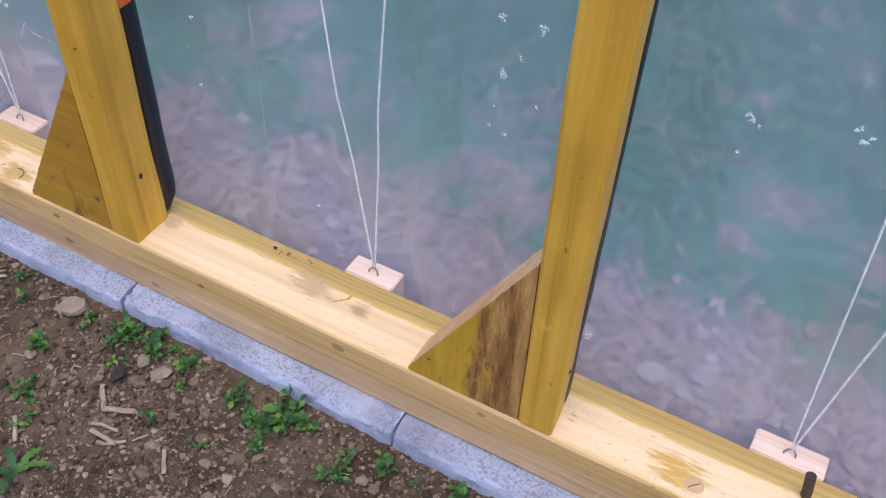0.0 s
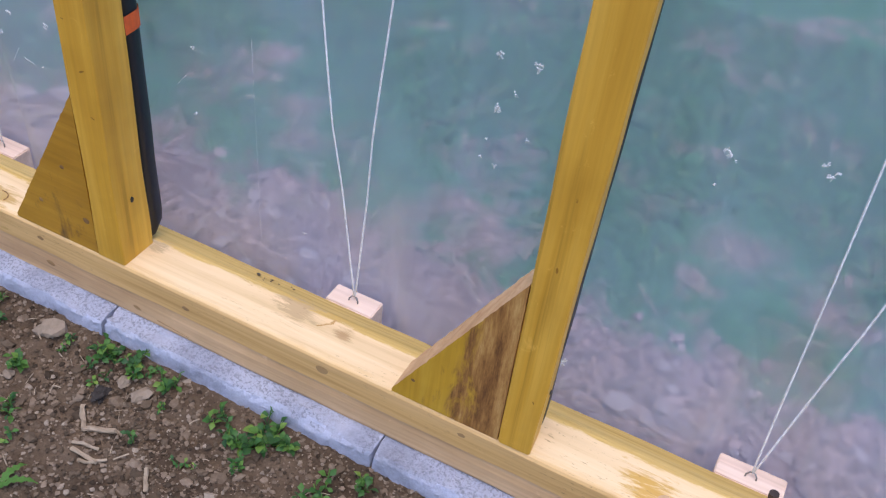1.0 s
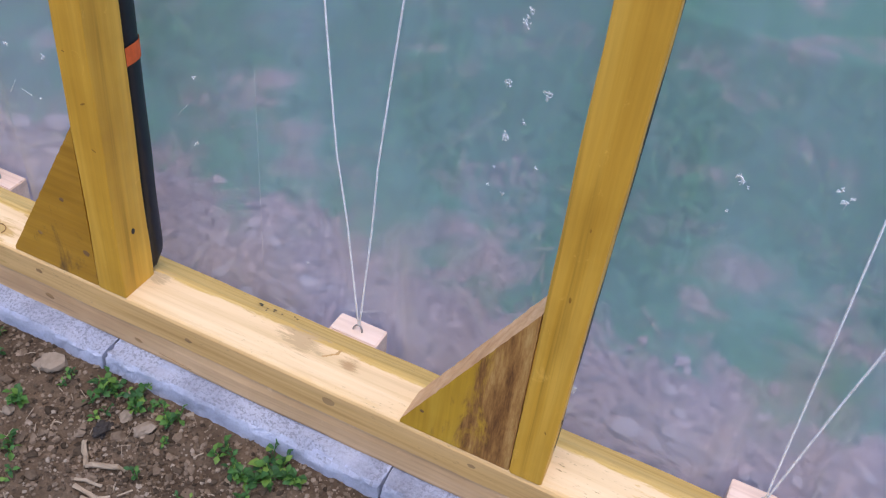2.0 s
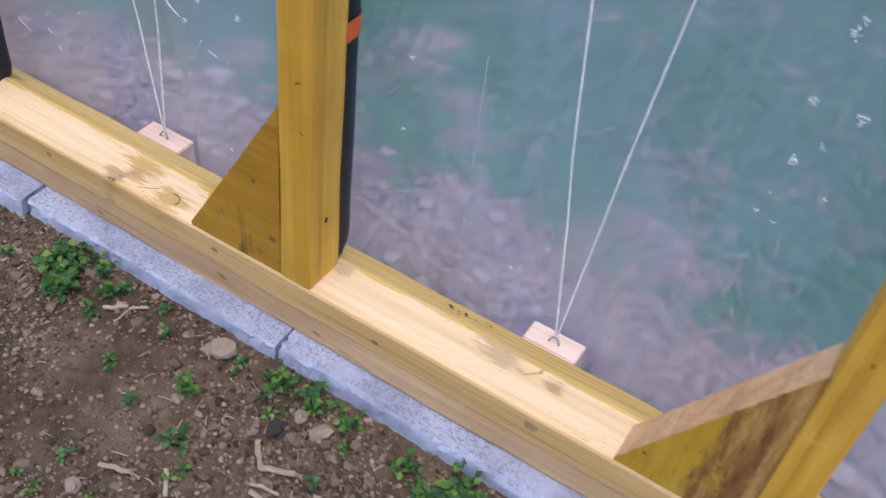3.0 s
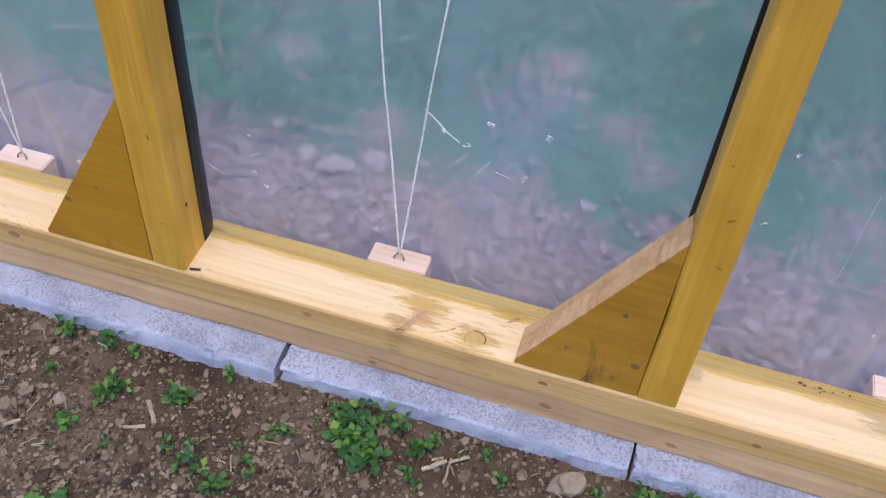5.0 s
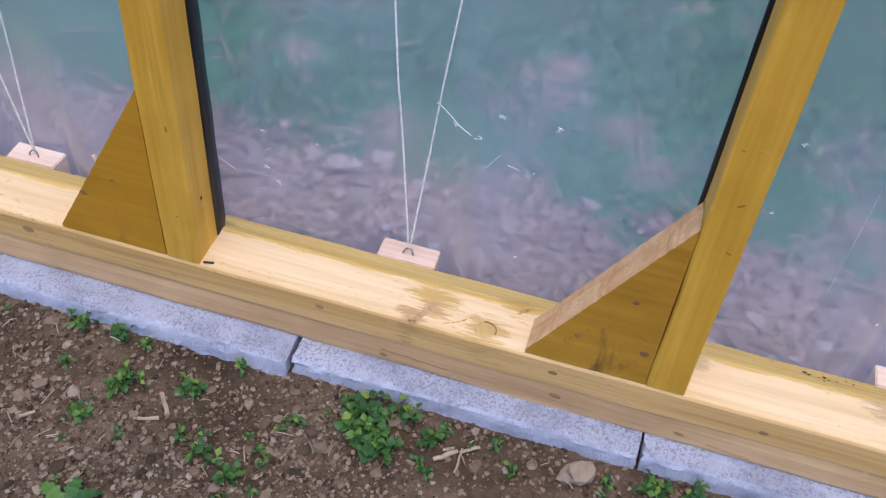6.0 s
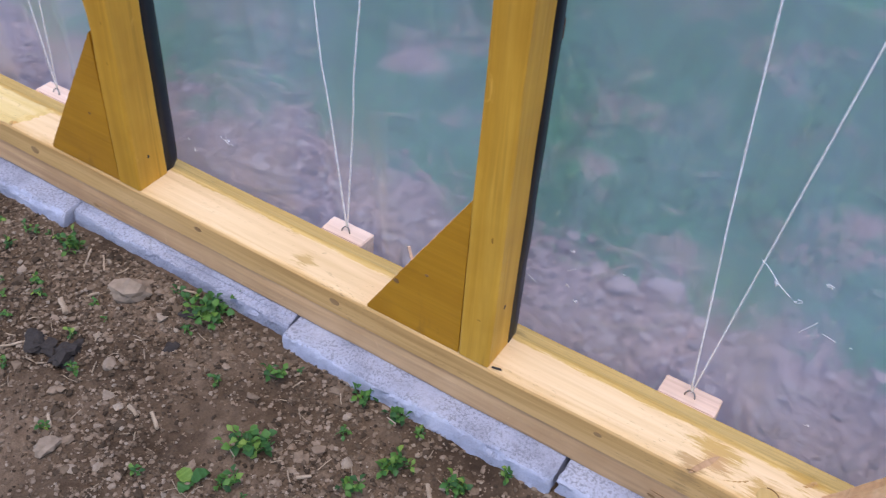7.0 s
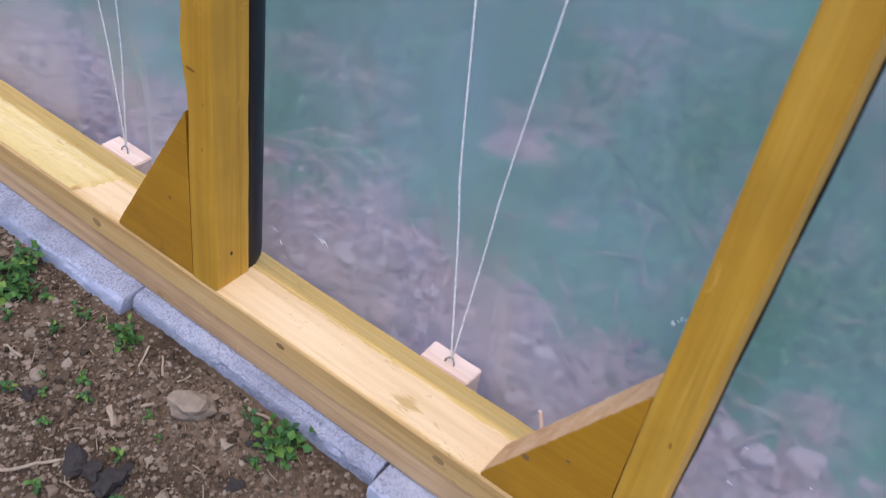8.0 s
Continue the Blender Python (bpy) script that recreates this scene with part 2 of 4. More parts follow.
def ground_material():
    m, n, l, p = material("garden_soil")
    v = place(n, l, (1, 1, 1))
    broad = noise_of(n, l, v, 6.0, 5, 0.6)
    mid = noise_of(n, l, v, 60.0, 5, 0.65)
    fine = noise_of(n, l, v, 380.0, 4, 0.7)
    col = ramp(n, l, broad, ((0.3, (0.06, 0.041, 0.027)), (0.5, (0.13, 0.093, 0.063)), (0.7, (0.22, 0.163, 0.116))))
    col = blend(n, l, 0.7, col, ramp(n, l, mid, ((0.3, (0.5, 0.45, 0.42)), (0.65, (1.15, 1.12, 1.08)))), "MULTIPLY")
    col = blend(n, l, 0.5, col, ramp(n, l, fine, ((0.3, (0.5, 0.48, 0.45)), (0.65, (1.1, 1.1, 1.1)))), "MULTIPLY")
    tc = n.new("ShaderNodeTexCoord")
    sep = n.new("ShaderNodeSeparateXYZ")
    l.new(tc.outputs["Object"], sep.inputs[0])
    dry = ramp(n, l, mid, ((0.3, (0.12, 0.077, 0.066)), (0.48, (0.27, 0.175, 0.15)), (0.7, (0.5, 0.36, 0.33))))
    dry = blend(n, l, 0.8, dry, ramp(n, l, noise_of(n, l, v, 9.0, 5, 0.7, 0.5), ((0.3, (0.5, 0.48, 0.47)), (0.62, (1.1, 1.08, 1.06)))), "MULTIPLY")
    outside = ramp(n, l, sep.outputs[1], ((0.05, (0, 0, 0)), (0.1, (1, 1, 1))))
    col = blend(n, l, outside, col, dry)
    reach = n.new("ShaderNodeMath")
    reach.operation = "MULTIPLY_ADD"
    l.new(noise_of(n, l, v, 5.5, 8, 0.75, 0.5), reach.inputs[0])
    reach.inputs[1].default_value = 0.9
    l.new(sep.outputs[1], reach.inputs[2])
    turf = ramp(n, l, noise_of(n, l, v, 26.0, 5, 0.65), ((0.3, (0.022, 0.1, 0.046)), (0.6, (0.048, 0.17, 0.07))))
    col = blend(n, l, ramp(n, l, reach.outputs[0], ((0.88, (0, 0, 0)), (1.12, (1, 1, 1)))), col, blend(n, l, ramp(n, l, noise_of(n, l, v, 4.2, 4, 0.6), ((0.51, (0, 0, 0)), (0.62, (0.8, 0.8, 0.8)))), turf, dry))
    ragged = noise_of(n, l, v, 16.0, 6, 0.7, 0.4)
    for a, b, c in BARE_PATCHES:
        far = n.new("ShaderNodeVectorMath")
        far.operation = "DISTANCE"
        l.new(v, far.inputs[0])
        far.inputs[1].default_value = (a, b, 0)
        rim = n.new("ShaderNodeMath")
        rim.operation = "MULTIPLY_ADD"
        l.new(ragged, rim.inputs[0])
        rim.inputs[1].default_value = c * 1.6
        l.new(far.outputs["Value"], rim.inputs[2])
        col = blend(n, l, ramp(n, l, rim.outputs[0], ((c * 1.05, (0.7, 0.7, 0.7)), (c * 1.75, (0, 0, 0)))), col, dry)
    l.new(col, p.inputs["Base Color"])
    p.inputs["Roughness"].default_value = 0.95
    p.inputs["Specular IOR Level"].default_value = 0.15
    bump(n, l, p, blend(n, l, 0.4, mid, fine), 0.9, 0.006)
    return m


ground_mat = ground_material()


def island_material(name, stops, rough=0.9, spec=0.2, detail=150.0):
    """Loose bits that vary from piece to piece."""
    m, n, l, p = material(name)
    g = n.new("ShaderNodeNewGeometry")
    col = ramp(n, l, g.outputs["Random Per Island"], stops)
    f = noise_of(n, l, place(n, l, (1, 1, 1)), detail, 4, 0.65)
    col = blend(n, l, 0.6, col, ramp(n, l, f, ((0.3, (0.6, 0.58, 0.55)), (0.65, (1.1, 1.1, 1.1)))), "MULTIPLY")
    l.new(col, p.inputs["Base Color"])
    p.inputs["Roughness"].default_value = rough
    p.inputs["Specular IOR Level"].default_value = spec
    bump(n, l, p, f, 0.5, 0.002)
    return m


clod_mat = island_material("soil_clods", ((0.0, (0.04, 0.028, 0.018)), (0.5, (0.16, 0.116, 0.079)), (0.9, (0.265, 0.202, 0.148)), (1.0, (0.33, 0.275, 0.215))))
rock_mat = island_material("brown_rock", ((0.0, (0.2, 0.15, 0.105)), (1.0, (0.28, 0.22, 0.165))), 0.85, 0.3, 60.0)
pebble_mat = island_material("grey_pebbles", ((0.0, (0.15, 0.1, 0.088)), (0.6, (0.26, 0.188, 0.17)), (1.0, (0.38, 0.3, 0.28))))
bark_mat = island_material("charred_wood", ((0.0, (0.022, 0.019, 0.018)), (1.0, (0.06, 0.052, 0.048))), 0.9, 0.2, 220.0)
grass_mat = island_material("meadow_grass", ((0.0, (0.026, 0.115, 0.05)), (0.6, (0.052, 0.195, 0.078)), (0.9, (0.12, 0.29, 0.09)), (1.0, (0.3, 0.34, 0.17))), 0.7, 0.2)


def leaf_material():
    m, n, l, p = material("weed_leaf")
    g = n.new("ShaderNodeObjectInfo")
    col = ramp(n, l, g.outputs["Random"], ((0.0, (0.03, 0.095, 0.032)), (0.5, (0.055, 0.16, 0.038)), (0.85, (0.1, 0.225, 0.042)), (1.0, (0.2, 0.31, 0.06))))
    f = noise_of(n, l, place(n, l, (1, 1, 1)), 260.0, 3)
    col = blend(n, l, 0.5, col, ramp(n, l, f, ((0.3, (0.7, 0.75, 0.6)), (0.65, (1.1, 1.1, 1.1)))), "MULTIPLY")
    l.new(col, p.inputs["Base Color"])
    p.inputs["Roughness"].default_value = 0.5
    p.inputs["Specular IOR Level"].default_value = 0.3
    t = n.new("ShaderNodeBsdfTranslucent")
    l.new(col, t.inputs["Color"])
    mix = n.new("ShaderNodeMixShader")
    mix.inputs[0].default_value = 0.25
    l.new(p.outputs[0], mix.inputs[1])
    l.new(t.outputs[0], mix.inputs[2])
    l.new(mix.outputs[0], n["Material Output"].inputs["Surface"])
    return m


leaf_mat = leaf_material()


def plain(name, colour, rough, metal=0.0, spec=0.5):
    m, n, l, p = material(name)
    f = noise_of(n, l, place(n, l, (1, 1, 1)), 120.0, 4)
    col = ramp(n, l, f, ((0.3, tuple(0.75 * c for c in colour)), (0.7, colour)))
    l.new(col, p.inputs["Base Color"])
    p.inputs["Roughness"].default_value = rough
    p.inputs["Metallic"].default_value = metal
    p.inputs["Specular IOR Level"].default_value = spec
    bump(n, l, p, f, 0.2, 0.001)
    return m


foam_mat = plain("black_foam_rubber", (0.004, 0.006, 0.011), 0.4)
orange_mat = plain("orange_tape", (0.75, 0.12, 0.02), 0.6)
cord_mat = plain("white_cord", (0.93, 0.94, 0.95), 0.7)
steel_mat = plain("dull_steel", (0.35, 0.34, 0.33), 0.45, 0.9)
rust_mat = plain("rusty_steel", (0.07, 0.045, 0.035), 0.6, 0.4)
mark_mat = plain("white_film_mark", (0.85, 0.87, 0.88), 0.6)
nail_mat = plain("dark_nail", (0.06, 0.05, 0.045), 0.5, 0.6)


def film_material():
    """Clear greenhouse film, hazy with dust that catches the light."""
    m, n, l, p = material("greenhouse_film")
    n.remove(p)
    see = n.new("ShaderNodeBsdfRefraction")
    see.inputs["Color"].default_value = (0.93, 0.96, 1.0, 1)
    see.inputs["Roughness"].default_value = 0.28
    see.inputs["IOR"].default_value = 1.05
    haze_a = n.new("ShaderNodeBsdfTranslucent")
    haze_a.inputs["Color"].default_value = (0.635, 0.725, 1.0, 1)
    haze_b = n.new("ShaderNodeBsdfDiffuse")
    haze_b.inputs["Color"].default_value = (0.635, 0.725, 1.0, 1)
    haze = n.new("ShaderNodeMixShader")
    haze.inputs[0].default_value = 0.5
    l.new(haze_a.outputs[0], haze.inputs[1])
    l.new(haze_b.outputs[0], haze.inputs[2])
    dust = noise_of(n, l, place(n, l, (3, 3, 1.6)), 1.6, 6, 0.65, 0.5)
    wisp = noise_of(n, l, place(n, l, (22, 22, 5)), 1.0, 6, 0.7, 1.2)
    dust = blend(n, l, 0.35, dust, wisp)
    amount = ramp(n, l, dust, ((0.3, (HAZE * 0.6,) * 3), (0.7, (HAZE * 1.4,) * 3)))
    mix = n.new("ShaderNodeMixShader")
    l.new(amount, mix.inputs[0])
    l.new(see.outputs[0], mix.inputs[1])
    l.new(haze.outputs[0], mix.inputs[2])
    gl = n.new("ShaderNodeBsdfGlossy")
    gl.inputs["Roughness"].default_value = 0.6
    facing = n.new("ShaderNodeLayerWeight")
    facing.inputs["Blend"].default_value = 0.5
    sheen = ramp(n, l, facing.outputs["Facing"], ((0.25, (0.02,) * 3), (0.68, (SHEEN,) * 3)))
    top = n.new("ShaderNodeMixShader")
    l.new(sheen, top.inputs[0])
    l.new(mix.outputs[0], top.inputs[1])
    l.new(gl.outputs[0], top.inputs[2])
    l.new(top.outputs[0], n["Material Output"].inputs["Surface"])
    return m


film_mat = film_material()


# ---------------- mesh helpers ----------------
def mesh_of(name, verts, faces, mat, smooth=False):
    me = bpy.data.meshes.new(name)
    me.from_pydata([tuple(v) for v in verts], [], [tuple(f) for f in faces])
    me.materials.append(mat)
    me.validate()
    if smooth:
        me.polygons.foreach_set("use_smooth", [True] * len(me.polygons))
    me.update()
    return me


def from_bm(name, bm, mat, smooth=False):
    bmesh.ops.recalc_face_normals(bm, faces=bm.faces)
    me = bpy.data.meshes.new(name)
    bm.to_mesh(me)
    bm.free()
    me.materials.append(mat)
    if smooth:
        me.polygons.foreach_set("use_smooth", [True] * len(me.polygons))
    return me


def part(name, me, parent, label="", at=(0, 0, 0), turn=(0, 0, 0)):
    ob = new(name, me)
    ob.parent = parent
    ob.matrix_basis = pose(*at, *turn)
    if label:
        ob["label"] = label
    return ob


def thing(name, me, m, label, category, group="", kind=""):
    ob = new(name, me)
    ob.matrix_basis = m
    return tagged(ob, label, category, group, kind)


def bar(profile, length, segs, axis, mat, name, wobble=0.0008, seed=0.0, ends=0.0):
    """A timber or stone: a closed profile swept along an axis (0: x with profile (y, z), 2: z with profile (x, y)), its surface slightly uneven."""
    verts, faces, k = [], [], len(profile)
    for s in range(segs + 1):
        d = length * s / segs
        for j, (a, b) in enumerate(profile):
            wa = wobble * noise.noise((d * 9 + seed, j * 0.37 + seed, 1.3))
            wb = wobble * noise.noise((d * 9 - seed, j * 0.37, 7.7 + seed))
            dd = d
            if ends and s in (0, segs):
                dd += ends * noise.noise((j * 0.9 + seed, s, 3.1))
            verts.append((dd, a + wa, b + wb) if axis == 0 else (a + wa, b + wb, dd))
    for s in range(segs):
        for j in range(k):
            faces.append((s * k + j, s * k + (j + 1) % k, (s + 1) * k + (j + 1) % k, (s + 1) * k + j))
    faces.append(tuple(range(k)))
    faces.append(tuple(segs * k + j for j in reversed(range(k))))
    bm = bmesh.new()
    bv = [bm.verts.new(v) for v in verts]
    for f in faces:
        bm.faces.new([bv[i] for i in f])
    return from_bm(name, bm, mat)


def rounded(w, d, r, n=3, x0=0.0, y0=0.0):
    """A rectangle with rounded corners."""
    pts = []
    for cx, cy, a0 in ((w - r, d - r, 0), (r, d - r, 90), (r, r, 180), (w - r, r, 270)):
        for k in range(n + 1):
            a = radians(a0 + 90 * k / n)
            pts.append((x0 + cx + r * math.cos(a), y0 + cy + r * math.sin(a)))
    return pts


def tube(points, radius, sides, mat, name, smooth=True):
    """A round cord or rod through points."""
    pts = [Vector(p) for p in points]
    verts, faces = [], []
    for i, p in enumerate(pts):
        t = (pts[min(i + 1, len(pts) - 1)] - pts[max(i - 1, 0)]).normalized()
        a = t.orthogonal().normalized() if abs(t.x) > 0.9 else t.cross(Vector((1, 0, 0))).normalized()
        b = t.cross(a)
        for s in range(sides):
            g = 2 * math.pi * s / sides
            verts.append(p + radius * (math.cos(g) * a + math.sin(g) * b))
    for i in range(len(pts) - 1):
        for s in range(sides):
            faces.append((i * sides + s, i * sides + (s + 1) % sides, (i + 1) * sides + (s + 1) % sides, (i + 1) * sides + s))
    faces.append(tuple(reversed(range(sides))))
    faces.append(tuple((len(pts) - 1) * sides + s for s in range(sides)))
    return mesh_of(name, verts, faces, mat, smooth)


def lump(size, mat, name, seed, rough=0.35, level=2, smooth=False):
    """An angular stone or clod."""
    bm = bmesh.new()
    bmesh.ops.create_icosphere(bm, subdivisions=level, radius=1.0)
    for v in bm.verts:
        q = v.co * 1.3 + Vector((seed * 3.1, seed * 1.7, seed))
        v.co *= 1.0 + rough * noise.noise(q) + 0.4 * rough * noise.noise(q * 2.7)
        v.co = Vector((v.co.x * size[0], v.co.y * size[1], v.co.z * size[2]))
    return from_bm(name, bm, mat, smooth)


# ---------------- the ground ----------------
def soil_height(x, y):
    h = 0.006 * noise.noise((x * 5, y * 5, 0)) + 0.011 * noise.noise((x * 20, y * 20, 4)) + 0.009 * noise.noise((x * 55, y * 55, 9))
    if -0.1 < y < 0.0:
        h *= max(0.3, -y / 0.1)
    if y < 0.0:
        h += 0.005 + 0.006 * math.exp(-((y + 0.04) / 0.05) ** 2) + 0.012 * math.exp(-((x + 1.95) / 0.22) ** 2 - ((y + 0.03) / 0.06) ** 2)
    return h


def graded(fine0, fine1, step, lo, hi):
    a = list(np.arange(fine0, fine1 + 1e-6, step))
    d, v = step * 1.6, fine0
    while v > lo:
        v -= d
        d *= 1.35
        a.insert(0, v)
    d, v = step * 1.6, fine1
    while v < hi:
        v += d
        d *= 1.35
        a.append(v)
    return a


def build_ground():
    xs = graded(-2.9, 0.6, 0.0085, -900, 900)
    inner = graded(-0.62, -0.02, 0.0085, -900, -0.03)
    outer = graded(0.1, 1.6, 0.03, 0.09, 900)
    ys = [y for y in inner if y < -0.015] + [y for y in outer if y > 0.06]
    ys = sorted(set(round(y, 5) for y in ys))
    verts = []
    for y in ys:
        for x in xs:
            near = abs(x + 1.1) < 4 and abs(y) < 4
            verts.append((x, y, soil_height(x, y) if near else 0.0))
    w = len(xs)
    faces = [(j * w + i, j * w + i + 1, (j + 1) * w + i + 1, (j + 1) * w + i) for j in range(len(ys) - 1) for i in range(w - 1)]
    return thing("ground", mesh_of("ground", verts, faces, ground_mat, True), pose(0, 0, 0),
                 "brown crumbly garden soil with small clods", "soil", kind="structure")


build_ground()


# ---------------- kerb stones under the timber sill ----------------
JOINTS = (-3.19, -2.69, -2.191, -1.695, -1.203, -0.700, -0.216, 0.285, 0.785)
PROUD = (0.037, 0.041, 0.024, 0.042, 0.033, 0.031, 0.033, 0.033)


def kerb(x0, x1, proud, seed):
    """A concrete kerb stone with a worn, rounded front arris and broken ends."""
    f, t = -proud, 0.0465
    profile = [(f - 0.007, -0.12), (f - 0.005, 0.0), (f - 0.003, 0.014), (f - 0.002, 0.028), (f - 0.001, 0.037), (f + 0.0015, 0.0415), (f + 0.005, 0.0437),
               (f + 0.016, 0.045), (-0.008, t - 0.0008), (-0.003, t), (0.05, t), (0.135, t), (0.138, -0.12)]
    old = x0 < -1.9 < x1
    me = bar(profile, x1 - x0 - 0.006, 110, 0, concrete_old if old else concrete, "kerb_stone", 0.0026, seed, 0.006)
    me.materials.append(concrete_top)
    for v in me.vertices:
        if v.co.y < 0.0 and v.co.z > 0.0:
            q = Vector((v.co.x * 40 + seed * 9, v.co.y * 60, v.co.z * 60))
            v.co.y += 0.0022 * noise.noise(q)
            v.co.z += 0.0016 * noise.noise(q + Vector((5, 5, 5)))
            v.co.y += 0.0022 * noise.noise(q * 3.1)
            chip = noise.noise(q * 0.55 + Vector((9, 1, 4)))
            if v.co.z > 0.034 and v.co.y < -proud + 0.008 and chip > 0.25:
                v.co.y += 0.012 * (chip - 0.25)
                v.co.z -= 0.01 * (chip - 0.25)
    me.update()
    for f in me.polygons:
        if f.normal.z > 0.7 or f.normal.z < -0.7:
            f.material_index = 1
    return thing("kerb_stone", me, pose(x0 + 0.003, 0, 0), "stained darker grey concrete kerb stone under a timber sill" if old else "rough pale grey concrete kerb stone under a timber sill", "kerb", "kerb stones in a row")


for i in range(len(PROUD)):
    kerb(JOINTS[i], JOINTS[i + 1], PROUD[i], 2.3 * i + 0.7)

# ---------------- timber sill ----------------
TOP = 0.15
SPLICE = -2.335
LOW_PROFILE = [(0.003, 0.047), (0.142, 0.047), (0.142, 0.0995), (0.009, 0.0995), (0.005, 0.0965), (0.0025, 0.091), (0.001, 0.08), (0.001, 0.055)]
thing("sill_timber", bar(LOW_PROFILE, 3.7, 60, 0, lower_wood, "sill_timber", 0.002, 3.0), pose(-3.0, 0, 0),
      "weathered brown lower sill timber lying on kerb stones", "timber", "sill timbers")
low = [o for o in bpy.data.objects if o.name == "sill_timber"][0]
UP_PROFILE = [(0.0, 0.0), (0.144, 0.0), (0.142, 0.006), (0.112, 0.026), (0.086, 0.046), (0.078, 0.0497), (0.04, 0.050), (0.006, 0.0496), (0.002, 0.0475), (0.0, 0.0435)]
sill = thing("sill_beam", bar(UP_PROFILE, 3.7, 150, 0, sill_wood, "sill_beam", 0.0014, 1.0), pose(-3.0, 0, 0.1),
             "pale planed wooden sill beam with ochre glazed bevel", "beam")


def unplaned_top():
    """The stretch of the beam that was left rough: a slightly higher skin with a torn, slanting edge."""
    length = -3.0 - SPLICE
    verts, faces, rows, cols = [], [], 60, 9
    for i in range(rows + 1):
        for j in range(cols + 1):
            y = 0.0015 + 0.0765 * j / cols
            x = -length * i / rows
            if i == rows:
                x += 0.42 * y - 0.014 + 0.006 * noise.noise((y * 120, 3, 1))
            edge = min(1.0, j / 0.9, (cols - j) / 0.9) * (0.15 if i == rows else 1.0)
            verts.append((x, y, 0.0499 + edge * (0.0044 + 0.0026 * noise.noise((x * 45, y * 60, 2)) + 0.001 * noise.noise((x * 140, y * 160, 5)))))
    w = cols + 1
    for i in range(rows):
        for j in range(cols):
            faces.append((i * w + j, (i + 1) * w + j, (i + 1) * w + j + 1, i * w + j + 1))
    return mesh_of("unplaned_surface", verts, faces, rough_sill_wood)


part("unplaned_surface", unplaned_top(), sill, "rough yellowish unplaned wood")

# ---------------- posts, gusset boards, foam strips ----------------
POST_H = 1.75
POSTS = ((-0.050, -0.003, 0.048), (-0.721, -0.671, 0.067), (-1.398, -1.348, 0.061), (-2.075, -2.026, 0.065))  # left, right, depth


def post(i):
    x0, x1, d = POSTS[i]
    me = bar(rounded(x1 - x0, d, 0.004), POST_H, 50, 2, post_wood, "post", 0.0014, 4.1 * i)
    if i == 3:
        for v in me.vertices:
            if v.co.x < 0.012:
                v.co.x -= 0.006 * math.exp(-((v.co.z - 0.375) / 0.03) ** 2) - 0.005 * math.exp(-((v.co.z - 0.29) / 0.05) ** 2)
    if i == 0:
        for v in me.vertices:
            if v.co.x > 0.02:
                v.co.x += 0.017 * v.co.z - 0.1 * v.co.y
    return thing("post", me, pose(x0, 0.0005, TOP - 0.0005), "upright square ochre glazed wooden post on a sill beam", "post", "posts of the film wall")


def gusset(i, mat, label, h=0.283, w=0.160, thick=0.056):
    """A thick triangular board: painted faces, a raw sawn slope, a blunt tip."""
    def ragged(y0, y1, name, short=0.0):
        bm = bmesh.new()
        out = [(0.0, 0.0), (w, 0.0), (w, h - short)]
        for k in range(1, 56):
            u = k / 56
            fray = 0.0012 * noise.noise((u * 30, i * 5.0 + y0 * 90, 1)) + 0.0008 * noise.noise((u * 140, i * 5.0, y0 * 70))
            out.append((w - (w * u) + short * 0.6 - fray * 0.8, (h - short) * (1 - u) + 0.006 * u + fray * 0.5))
        out.append((0.0, 0.006))
        a = [bm.verts.new((x, y0, z)) for x, z in out]
        b = [bm.verts.new((x + 0.0008 * noise.noise((x * 80, 3, i)), y1, z + 0.0008 * noise.noise((x * 80, 7, i)))) for x, z in out]
        bm.faces.new(a)
        bm.faces.new(list(reversed(b)))
        k = len(out)
        for j in range(k):
            bm.faces.new((a[j], a[(j + 1) % k], b[(j + 1) % k], b[j]))
        return from_bm(name, bm, mat)

    me = ragged(0.0, thick if i != 1 else 0.036, "gusset_board")
    def sawn(mesh):
        mesh.materials.append(cut_wood)
        for f in mesh.polygons:
            if f.normal.x < -0.3 and f.normal.z > 0.2:
                f.material_index = 1
        return mesh

    ob = thing("gusset_board", sawn(me), pose(POSTS[i][0] - 0.0008 - w, 0.002, TOP - 0.0005), label, "brace", "gusset boards at the posts")
    if i == 1:
        part("backing_board", sawn(ragged(0.0374, thick, "backing_board", 0.003)), ob, "thinner board behind the sawn gusset")
    return ob


